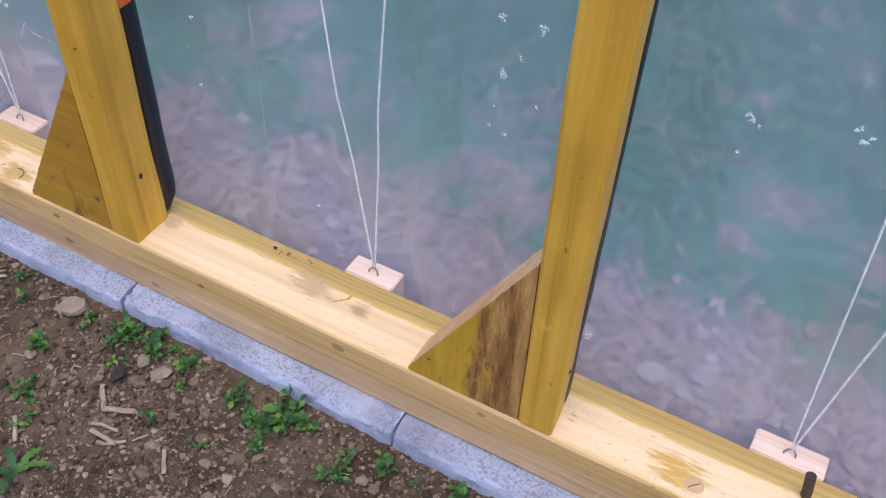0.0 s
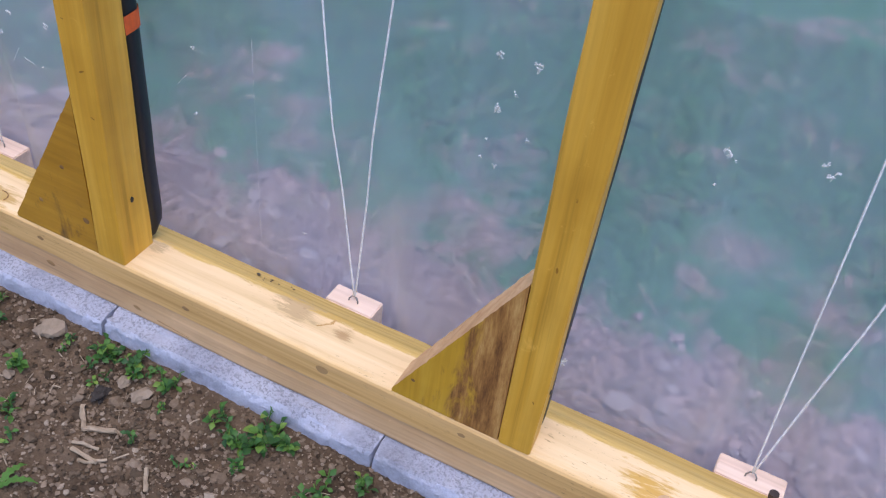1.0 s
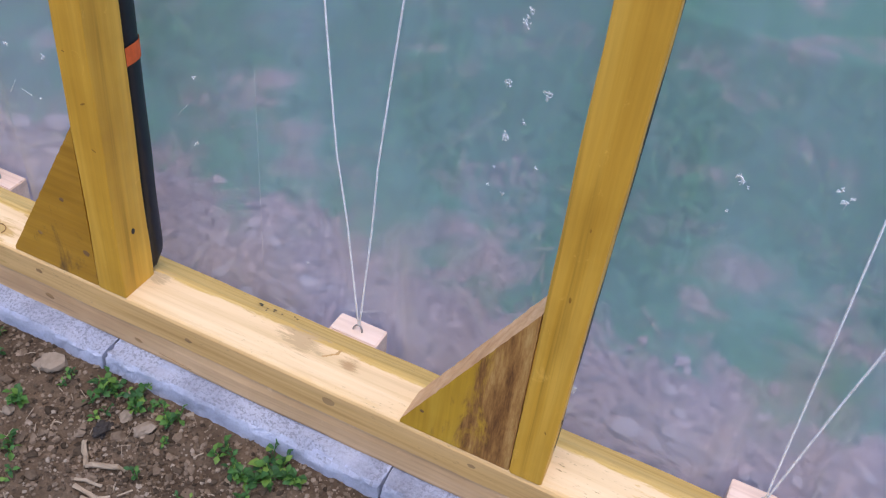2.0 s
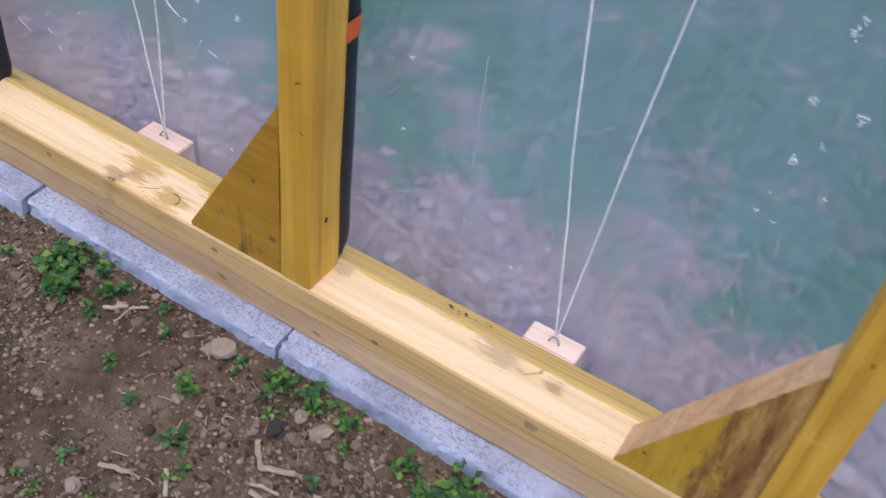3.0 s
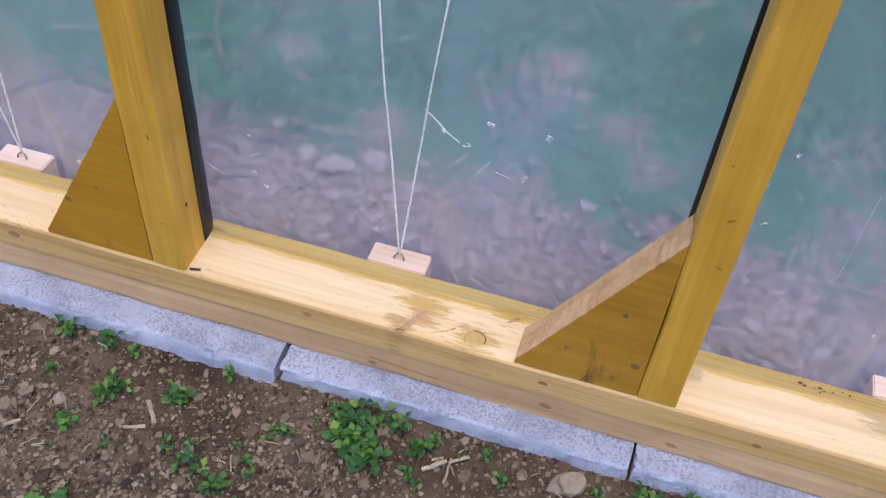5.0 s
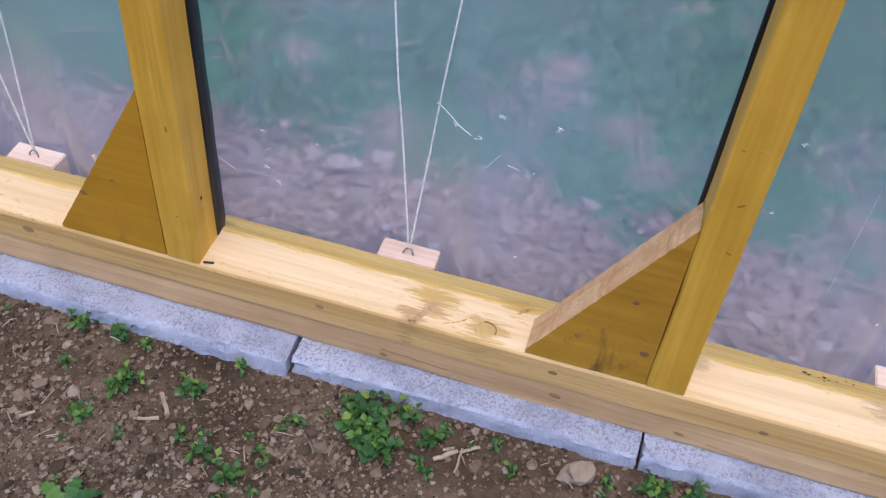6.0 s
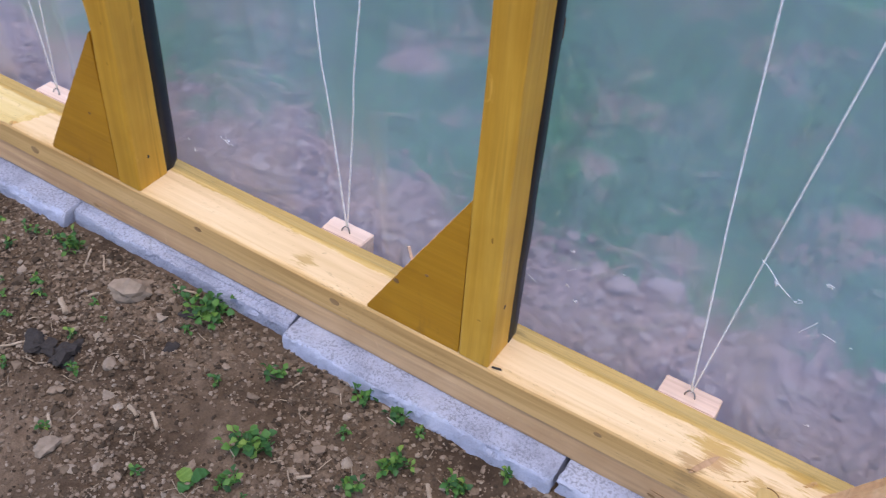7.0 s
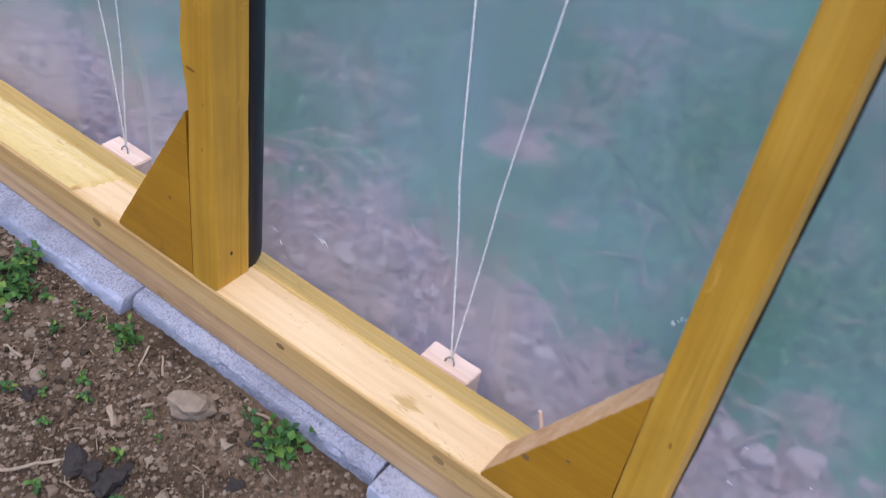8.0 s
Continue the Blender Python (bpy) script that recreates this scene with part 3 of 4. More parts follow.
def foam(i, taped):
    """A soft black strip with a domed back, closed round at its foot, along the back of the post."""
    sides, segs, length = 12, 40, 1.66
    half = 0.5 * (POSTS[i][1] - POSTS[i][0]) + (-0.005, 0.0015, 0.0012, -0.0005)[i]
    verts, faces = [], []
    for s in range(segs + 1):
        d = length * (s / segs) ** 1.6
        k = min(1.0, 0.55 + d / 0.016 * 0.45) if d < 0.016 else 1.0
        for j in range(sides + 1):
            a = math.pi * j / sides
            x = half * math.copysign(abs(math.cos(a)) ** 0.55, math.cos(a))
            y = 0.041 * math.sin(a) ** 0.6 * k
            wob = 0.0012 * noise.noise((d * 12, j * 0.5, i * 3.0))
            if i == 0:
                x += 0.017 * d
            verts.append((x + wob, y + wob, d))
    w = sides + 1
    for s in range(segs):
        for j in range(sides):
            faces.append((s * w + j, s * w + j + 1, (s + 1) * w + j + 1, (s + 1) * w + j))
        faces.append((s * w + sides, s * w, (s + 1) * w, (s + 1) * w + sides))
    faces.append(tuple(reversed(range(w))))
    faces.append(tuple(segs * w + j for j in range(w)))
    me = mesh_of("foam_strip", verts, faces, foam_mat, True)
    ob = thing("foam_strip", me, pose(0.5 * sum(POSTS[i][:2]) + (-0.0015, -0.003, 0.0, -0.0015)[i], POSTS[i][2] - 0.001, TOP + (-0.012, 0.010, -0.014, -0.006)[i]), "black foam rubber strip behind a wooden post", "foam strip", "foam strips behind the posts")
    if taped:
        bm = bmesh.new()
        wrap = 6 if i == 1 else 3
        ring = []
        for z in (0.0, 0.027):
            ring.append([bm.verts.new(((half + 0.0016) * math.copysign(abs(math.cos(a)) ** 0.55, math.cos(a)), 0.0422 * math.sin(a) ** 0.6, z))
                         for a in [math.pi * j / 12 for j in range(6 - wrap, 6)]])
        for j in range(wrap - 1):
            bm.faces.new((ring[0][j], ring[0][j + 1], ring[1][j + 1], ring[1][j]))
        part("tape_mark", from_bm("tape_mark", bm, orange_mat), ob, "orange tape mark", (0, 0, taped))
    return ob


GUSSETS = ((gusset_stained, "triangular wooden gusset board with dark brown stains"),
           (gusset_spotted, "triangular ochre gusset board with dark specks and knots"),
           (gusset_wood, "smooth triangular ochre glazed gusset board"),
           (gusset_wood, "smooth triangular ochre glazed gusset board"))
for i in range(4):
    post(i)
    gusset(i, *GUSSETS[i])
    foam(i, {1: 0.348, 2: 0.5}.get(i, 0))


# ---------------- film wall ----------------
BLOCKS = (0.268, -0.367, -1.093, -1.719, -2.424)


def film_y(x, z):
    """The film hugs the back of the sill and bulges out over each cord block."""
    y = 0.140 + 0.0115 * math.exp(-(z - 0.08) / 0.3)
    near = min(abs(x - b) for b in BLOCKS)
    side = max(0.0, min(1.0, (0.09 - near) / 0.04))
    over = max(0.0, min(1.0, (0.46 - z) / 0.34))
    y += 0.044 * side * side * (3 - 2 * side) * over * over * (3 - 2 * over)
    return y + (0.0022 * noise.noise((x * 2.3, z * 1.1, 2.0)) if z > 0.2 else 0.0)


def build_film():
    xs = [-3.0 + 0.02 * i for i in range(186)]
    zs = [-0.01 + 0.0143 * k for k in range(15)] + [0.19 + 0.05 * (k + 1) for k in range(32)]
    verts, faces = [], []
    for z in zs:
        for x in xs:
            verts.append((x, film_y(x, z), z))
    w = len(xs)
    for j in range(len(zs) - 1):
        for i in range(w - 1):
            faces.append((j * w + i, j * w + i + 1, (j + 1) * w + i + 1, (j + 1) * w + i))
    ob = thing("film_wall", mesh_of("film_wall", verts, faces, film_mat, True), pose(0, 0, 0),
               "hazy translucent greenhouse film stretched behind wooden posts and blocks", "plastic film", kind="structure")
    ob.visible_shadow = False
    return ob


film = build_film()




# ---------------- blocks with staples and cords ----------------
def cord_block(x, width, left, right):
    """A raw wooden block on the outer side of the sill; a staple on it holds a doubled cord."""
    bm = bmesh.new()
    bmesh.ops.create_cube(bm, size=1.0)
    for v in bm.verts:
        v.co = Vector((v.co.x * width, 0.04 * (v.co.y + 0.5) - 0.004, 0.05 * (v.co.z - 0.5)))
        v.co.x += 0.002 * noise.noise(v.co * 40 + Vector((x, 0, 0)))
    bmesh.ops.bevel(bm, geom=bm.edges[:], offset=0.0018, segments=2, affect="EDGES")
    ob = thing("wood_block", from_bm("wood_block", bm, block_wood), pose(x, 0.1505, 0.102, 0, 0, 0), "small raw pine block stapled to hold white cords", "wood block", "cord blocks")
    arch = [(-0.008, 0.012, -0.004), (-0.0075, 0.013, 0.004), (-0.004, 0.015, 0.0085), (0.0, 0.016, 0.0095), (0.004, 0.015, 0.0085), (0.0075, 0.013, 0.004), (0.008, 0.012, -0.004)]
    part("staple", tube(arch, 0.0013, 6, steel_mat, "staple"), ob, "bent grey steel staple")
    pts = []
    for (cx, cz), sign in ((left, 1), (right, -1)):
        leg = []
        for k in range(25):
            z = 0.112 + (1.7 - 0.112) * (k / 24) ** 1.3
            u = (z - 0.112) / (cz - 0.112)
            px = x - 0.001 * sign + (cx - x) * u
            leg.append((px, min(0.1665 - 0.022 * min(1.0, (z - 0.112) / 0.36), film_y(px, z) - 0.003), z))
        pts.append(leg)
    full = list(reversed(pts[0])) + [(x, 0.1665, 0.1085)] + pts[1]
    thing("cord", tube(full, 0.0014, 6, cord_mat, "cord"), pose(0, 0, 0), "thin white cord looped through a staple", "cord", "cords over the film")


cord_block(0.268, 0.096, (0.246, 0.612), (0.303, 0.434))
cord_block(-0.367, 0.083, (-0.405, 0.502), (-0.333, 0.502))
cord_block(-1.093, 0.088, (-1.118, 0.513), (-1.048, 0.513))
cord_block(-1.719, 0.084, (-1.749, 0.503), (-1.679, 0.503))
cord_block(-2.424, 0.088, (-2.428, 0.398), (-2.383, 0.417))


# ---------------- marks and loose ends on the film ----------------
def splash_or_glint(x, z, r, seed):
    """A thin dried spatter or painted crease glint: a lobed star with a run below it."""
    bm = bmesh.new()
    rim = []
    for k in range(22):
        a = 2 * math.pi * k / 22
        q = r * (0.32 + 1.9 * max(0.0, noise.noise((math.cos(a) * 2.6 + seed, math.sin(a) * 2.6, seed))) ** 0.8)
        rim.append((q * math.cos(a) * 0.85, q * math.sin(a) * (1.5 if math.sin(a) < -0.6 else 1.0)))
    front = [bm.verts.new((u, -0.0006, v)) for u, v in rim]
    back = [bm.verts.new((u * 1.1, 0.0, v * 1.1)) for u, v in rim]
    mid = bm.verts.new((0, -0.0008, 0))
    for k in range(22):
        bm.faces.new((front[k], mid, front[(k + 1) % 22]))
        bm.faces.new((front[k], front[(k + 1) % 22], back[(k + 1) % 22], back[k]))
    part("splash_mark", from_bm("splash_mark", bm, mark_mat), film, "dried white spatter and painted crease glint", (x, film_y(x, z) - 0.0004, z))


SPLASHES_GLINTS = ((-0.180, 0.617, 9), (-0.131, 0.616, 10), (-0.174, 0.549, 10), (-0.153, 0.574, 5), (-0.13, 0.518, 5), (-0.186, 0.472, 5), (-0.166, 0.465, 4),
            (-0.182, 0.5, 3), (-0.17, 0.696, 9), (-0.166, 0.712, 6), (0.099, 0.594, 11), (0.195, 0.621, 6), (0.204, 0.608, 11), (0.094, 0.55, 4), (-0.02, 0.185, 12),
            (-0.976, 0.410, 6), (-0.905, 0.411, 8), (-1.039, 0.378, 8), (-1.001, 0.368, 5), (-1.305, 0.223, 5), (-1.289, 0.198, 6), (-1.307, 0.289, 4), (-1.226, 0.289, 3),
            (-0.932, 0.169, 4), (-0.926, 0.331, 3), (-1.438, 0.404, 6), (-1.43, 0.414, 6), (-2.042, 0.141, 6), (-1.958, 0.199, 7), (-2.054, 0.162, 4), (-1.87, 0.326, 2),
            # next two by the foam: light on film creases, painted as white marks
            (-0.628, 0.47, 5), (-0.632, 0.36, 5), (-0.449, 0.213, 4), (-1.007, 0.364, 4), (-0.981, 0.41, 3))
for k, (x, z, r) in enumerate(SPLASHES_GLINTS):
    splash_or_glint(x, z, r * 0.00042, 1.7 * k)
    for j in range(2 + r // 3):
        reach = 0.0007 * r
        splash_or_glint(x + random.uniform(-reach, reach), z + random.uniform(-reach, reach), r * random.uniform(0.0001, 0.00026), 1.7 * k + 0.9 + j)

def scratch(points, radius, label):
    path = []
    for (xa, za), (xb, zb) in zip(points, points[1:]):
        for k in range(6):
            u = k / 6
            x, z = xa + (xb - xa) * u, za + (zb - za) * u + 0.0015 * noise.noise((xa * 30 + u * 3, za * 20, 2))
            path.append((x, film_y(x, z) - 0.0004, z))
    part("film_mark", tube(path, radius, 4, mark_mat, "film_mark"), film, label)


scratch([(-0.527, 0.16), (-0.526, 0.312), (-0.527, 0.56)], 0.00016, "faint upright crease in the film")
for points in (((-1.38, 0.217), (-1.349, 0.197)), ((-0.66, 0.40), (-0.64, 0.424)), ((-1.975, 0.202), (-1.951, 0.189)),
               ((-0.963, 0.334), (-0.942, 0.328)), ((-1.31, 0.25), (-1.295, 0.262)), ((-0.99, 0.32), (-0.97, 0.353)), ((-1.96, 0.21), (-1.945, 0.186))):
    scratch(points, 0.0004, "pale scratch on the film")

tail = [(-1.063 + 0.048 * u, 0.147, 0.405 - 0.04 * u + 0.0015 * math.sin(7 * u)) for u in [k / 10 for k in range(11)]]
thing("cord_end", tube(tail, 0.0006, 5, cord_mat, "cord_end"), pose(0, 0, 0), "frayed loose white cord end against the film", "cord")

# ---------------- knots, holes, nails, splinter, steel pin ----------------
def disc(rx, ry, mat, name, seed, up=0.0007):
    """A shallow uneven boss."""
    bm = bmesh.new()
    rings = []
    for k, (f, h) in enumerate(((1.0, -0.0006 if up > 0.0003 else -0.00025), (0.8, up), (0.45, up * 0.4), (0.2, up * 0.9))):
        rings.append([bm.verts.new((rx * f * (1 + 0.25 * noise.noise((math.cos(a) + seed, math.sin(a), k * 0.2))) * math.cos(a),
                                    ry * f * (1 + 0.25 * noise.noise((math.cos(a), math.sin(a) + seed, k * 0.2))) * math.sin(a), h))
                      for a in [2 * math.pi * j / 14 for j in range(14)]])
    for k in range(3):
        for j in range(14):
            bm.faces.new((rings[k][j], rings[k][(j + 1) % 14], rings[k + 1][(j + 1) % 14], rings[k + 1][j]))
    bm.faces.new(rings[-1])
    me = from_bm(name, bm, mat, True)
    if mat is knot_wood:
        me.materials.append(rim_wood)
        for f in me.polygons:
            c = f.center
            if (c.x / rx) ** 2 + (c.y / ry) ** 2 > 0.55 and noise.noise((c.x * 300 + seed, c.y * 300, 0)) > -0.25:
                f.material_index = 1
    return me


objects = bpy.data.objects
beam = sill


def torn_strip(path, width, mat, lift):
    """A frayed ridge of torn fibres along a path on the beam's top."""
    verts, faces = [], []
    for k, (x, y) in enumerate(path):
        q = width * (0.35 + 0.9 * abs(noise.noise((x * 90, y * 90, 4)))) * (1.0 if 0 < k < len(path) - 1 else 0.3)
        h = lift * (0.6 + 0.8 * noise.noise((x * 160, y * 160, 9)))
        verts += [(x - q, y - 0.3 * q, -0.0004), (x - 0.3 * q, y, max(0.0003, h)), (x + 0.4 * q, y + 0.2 * q, max(0.0003, h * 0.5)), (x + q, y + 0.3 * q, -0.0004)]
    for k in range(len(path) - 1):
        for j in range(3):
            faces.append((4 * k + j, 4 * k + j + 1, 4 * k + j + 5, 4 * k + j + 4))
    return mesh_of("torn_fibres", verts, faces, mat)


def along(x0, y0, x1, y1, bow, wild):
    out = []
    for k in range(19):
        u = k / 18
        out.append((x0 + (x1 - x0) * u + bow * math.sin(math.pi * u) + wild * noise.noise((u * 9, x0, 1)), y0 + (y1 - y0) * u))
    return out


for x0, y0, x1, y1, bow, wild, width, mat, lift in ((-0.998, 0.012, -0.97, 0.03, 0.004, 0.003, 0.004, knot_wood, 0.0006),
                                                    (-0.905, 0.062, -0.895, 0.079, 0.003, 0.006, 0.009, knot_wood, 0.0014), (-0.362, 0.05, -0.345, 0.074, 0.004, 0.004, 0.005, knot_wood, 0.001)):
    part("torn_fibres", torn_strip([(x + 3.0, y) for x, y in along(x0, y0, x1, y1, bow, wild)], width, mat, lift), beam, "torn reddish wood fibres", (0, 0, 0.0502))
part("torn_edge", torn_strip([(SPLICE + 3.0 + 0.42 * y - 0.016 + 0.003 * noise.noise((y * 150, 1, 2)), y) for y in [0.003 + 0.0037 * k for k in range(21)]], 0.013, rough_sill_wood, 0.0045), beam, "torn ochre edge of the rough skin", (0, 0, 0.0503))
for x, y, rx, ry in ((0.176, 0.024, 0.014, 0.011), (-0.941, 0.021, 0.015, 0.013)):
    part("knot", disc(rx, ry, scar_wood if x > 0 else gold_knot, "knot", x * 3, 0.0012), beam, "brown knot in pale wood", (x + 3.0, y, 0.0502), (0, 0, 25))
    crack = [(x + 3.0 + rx * math.cos(a), y + ry * math.sin(a), 0.0508) for a in [radians(-20 + 16 * k) for k in range(9)]]
    if x > 0:
        crack = [(x + 3.0 - 0.006 + 0.0022 * k + 0.001 * math.sin(5 * k), y - 0.007 + 0.0026 * k, 0.0512) for k in range(6)]
    part("crack", tube(crack, 0.0008, 5, rim_wood, "crack"), beam, "dark crack at a knot")
part("torn_scar", disc(0.029, 0.0048, scar_wood, "torn_scar", 2.2, 0.0009), beam, "torn reddish scar of a lost branch", (1.972, 0.021, 0.0500), (0, 0, 62))
part("crack", tube([(1.956, 0.001, 0.0506), (1.961, 0.003, 0.0508), (1.967, 0.0028, 0.0506)], 0.0009, 5, rim_wood, "crack"), beam, "dark crack at a knot")
for x, y, r in ((-0.512, 0.118, 3.2), (-0.507, 0.112, 2.4), (-0.486, 0.117, 2.6), (-0.482, 0.108, 1.6), (-0.47, 0.112, 1.5), (-0.447, 0.118, 1.8), (-0.455, 0.124, 1.4), (-0.495, 0.11, 1.4), (-0.49, 0.099, 1.8)):
    z = 0.006 + (0.142 - y) * 0.69
    part("hole", disc(r * 0.001, r * 0.0012, nail_mat, "hole", y * 90, 0.0003), beam, "dark insect hole", (x + 3.0, y, z + 0.0008), (-36, 0, 0))
for x, z, r in ((-0.321, 0.127, 7), (-0.56, 0.12, 4), (-1.17, 0.13, 4), (-1.62, 0.125, 6), (-1.9, 0.13, 5), (-0.84, 0.125, 4), (-0.1, 0.128, 4), (-2.29, 0.12, 7)):
    part("knot", disc(r * 0.0016, r * 0.001, dull_knot, "knot", x * 5, 0.00005), beam, "brown knot in pale wood", (x + 3.0, -0.0004, z - 0.1), (90, 0, 0))
for i, (side, z, r) in enumerate(((0.028, 0.1, 4), (0.035, 0.105, 5), (0.03, 0.1, 4.5), (0.03, 0.055, 4))):
    ob = [o for o in objects if o.name.split(".")[0] == "post"][i]
    w = POSTS[i][1] - POSTS[i][0]
    part("knot", disc(r * 0.001, r * 0.0007, nail_mat, "knot", i * 4.4, 0.0004), ob, "dark knot", (w + 0.0002, side, z), (0, 90, 0))
ochre_knot = wood("ochre_knot", (0.24, 0.105, 0.012), (0.34, 0.16, 0.016), (0.44, 0.21, 0.025), 0, 0.5)
for i, u, z, r, slant in ((1, 0.036, 0.26, 4, 20), (1, 0.03, 0.33, 5, -30), (1, 0.012, 0.40, 3, 10), (2, 0.034, 0.235, 5, 85), (2, 0.028, 0.085, 3, 0), (2, 0.012, 0.31, 3, 20),
                          (0, 0.03, 0.42, 4, 88), (0, 0.026, 0.32, 5, 86), (3, 0.014, 0.352, 9, 2), (3, 0.03, 0.24, 3, 80), (3, 0.034, 0.31, 3, 85), (0, 0.035, 0.1, 3, 70)):
    ob = [o for o in objects if o.name.split(".")[0] == "post"][i]
    part("knot", disc(r * 0.001, r * 0.0003, ochre_knot, "knot", i * 3.1 + z, 0.00006), ob, "darker glazed knot", (u, -0.0003, z), (90, slant, 0))
for x, z, r in ((-0.83, 0.076, 6), (-2.152, 0.058, 5), (-1.076, 0.062, 4), (-0.658, 0.068, 5)):
    part("knot", disc(r * 0.0015, r * 0.0008, dull_knot, "knot", x * 7, 0.00005), low, "brown knot", (x + 3.0, 0.0006, z), (90, 8, 0))
for x, z, reach in ((-2.15, 0.066, 0.09), (-1.08, 0.074, 0.1), (-0.62, 0.062, 0.06)):
    check = [(x + 3.0 + reach * k / 9, 0.0004, z - 0.006 * k / 9 + 0.0012 * noise.noise((k * 0.7, x, 1))) for k in range(10)]
    part("check", tube(check, 0.0005, 4, dull_knot, "check"), low, "dark drying crack along the grain")
boards = [o for o in objects if o.name.split(".")[0] == "gusset_board"]
for i, x, z, r in ((1, 0.147, 0.058, 6), (1, 0.118, 0.145, 4), (2, 0.05, 0.082, 5), (2, 0.1, 0.12, 3), (0, 0.03, 0.04, 3), (1, 0.06, 0.06, 4), (3, 0.12, 0.12, 3)):
    part("knot", disc(r * 0.001, r * 0.0009, rim_wood, "knot", x * 40, 0.00006), boards[i], "dark knot", (x, -0.0003, z), (90, 0, 0))
thing("nail", tube([(-1.343, 0.004, 0.1525), (-1.336, 0.006, 0.152), (-1.329, 0.008, 0.1515)], 0.0016, 6, nail_mat, "nail"), pose(0, 0, 0), "dark bent nail lying at the post foot", "nail")
thing("splinter", tube([(-1.515, 0.062, 0.196), (-1.522, 0.066, 0.212), (-1.532, 0.069, 0.236)], 0.003, 4, block_wood, "splinter", False), pose(0, 0, 0), "pale wood splinter sticking up from a gusset board", "splinter")
pin = tube([(0.299, 0.079, 0.12), (0.296, 0.079, 0.16), (0.292, 0.078, 0.188), (0.2918, 0.0783, 0.1905)], 0.0066, 10, rust_mat, "steel_pin", False)
thing("steel_pin", pin, pose(0, 0, 0), "short dark rusty steel pin driven into the sill", "steel pin")

# ---------------- loose bits on the soil ----------------
unit = bmesh.new()
bmesh.ops.create_icosphere(unit, subdivisions=1, radius=1.0)
ICO_V = np.array([v.co[:] for v in unit.verts])
ICO_F = np.array([[v.index for v in f.verts] for f in unit.faces])
unit.free()
rng = np.random.default_rng(7)


def scatter(name, spots, sizes, mat, label, category, flat=0.7, sink=0.25):
    """Many small angular lumps as one mesh."""
    verts, faces = [], []
    for k, (x, y) in enumerate(spots):
        s = sizes[k]
        v = ICO_V * (1 + rng.uniform(-0.42, 0.42, (len(ICO_V), 1)))
        a = rng.uniform(0, 6.28)
        c, d = math.cos(a), math.sin(a)
        v = v * (s * rng.uniform(0.8, 1.4), s, s * flat)
        v = np.stack((c * v[:, 0] - d * v[:, 1], d * v[:, 0] + c * v[:, 1], v[:, 2]), 1)
        v += (x, y, soil_height(x, y) + s * flat * (1 - 2 * sink) * 0.8)
        faces.append(ICO_F + 12 * k)
        verts.append(v)
    me = mesh_of(name, np.concatenate(verts).tolist(), np.concatenate(faces).tolist(), mat)
    return thing(name, me, pose(0, 0, 0), label, category, kind="stuff")


def spread(count, y0, y1, x0=-2.95, x1=0.6, clump=5.0, keep=0.35):
    out = []
    while len(out) < count:
        x, y = rng.uniform(x0, x1), rng.uniform(y0, y1)
        if noise.noise((x * clump, y * clump, 3.3)) * 0.5 + 0.5 > keep * rng.uniform(0.3, 1.6):
            out.append((x, y))
    return out


n = 80000
scatter("soil_crumbs", spread(n, -0.55, -0.035), 0.0011 + 0.0032 * rng.random(n) ** 3, clod_mat, "fine brown soil crumbs", "soil", sink=0.1)
n = 4600
scatter("soil_clods", spread(n, -0.55, -0.04, keep=0.6), 0.003 + 0.0075 * rng.random(n) ** 3.4, clod_mat, "small brown clods of dry soil", "soil", 0.6, 0.36)
n = 2600
scatter("pebbles", [(x, 0.2 + (y - 0.2) * rng.uniform(0.6, 1.0)) for x, y in spread(n, 0.2, 0.58, -3.4, 1.3, 3.0, 0.6)], 0.004 + 0.012 * rng.random(n) ** 3, pebble_mat, "grey and pink pebbles on the soil outside", "pebbles", 0.55, 0.36)
OUTER_STONES = ((-1.237, 0.496, 34), (-1.301, 0.444, 28), (-1.361, 0.471, 20), (-0.552, 0.323, 20), (0.056, 0.292, 24), (-0.691, 0.265, 18), (-0.62, 0.24, 16), (-2.05, 0.34, 22), (-0.45, 0.30, 15))
for k, (x, y, size) in enumerate(OUTER_STONES):
    size *= 0.001
    thing("stone", lump((size, size * 0.75, size * 0.45), pebble_mat, "stone", 2.9 * k + 4, 0.45, 2), pose(x, y, soil_height(x, y) + size * 0.15, 5, -4, 50 * k),
          "pale rounded stone on the soil outside", "stone", "stones outside the film")

ROCKS = ((-0.774, -0.069, 22), (-0.573, -0.099, 15), (-0.612, -0.093, 10), (-0.781, -0.343, 12), (-0.769, -0.166, 9), (-1.976, -0.095, 30), (-1.848, -0.388, 18), (-1.891, -0.227, 13), (-2.19, -0.2, 12))
for k, (x, y, s) in enumerate(ROCKS):
    s *= 0.001
    thing("rock", lump((s * 1.15, s * 0.8, s * 0.62), rock_mat, "rock", 3.7 * k + 1, 0.5, 2), pose(x, y, soil_height(x, y) + s * 0.3, 8, -6, 40 * k + 20),
          "angular brown stone lying on the soil", "stone", "stones on the soil")
BARK = ((-2.014, -0.255, 24), (-1.963, -0.245, 28), (-2.173, -0.227, 17), (-1.861, -0.078, 14), (-0.629, -0.127, 14), (-1.841, -0.147, 15))
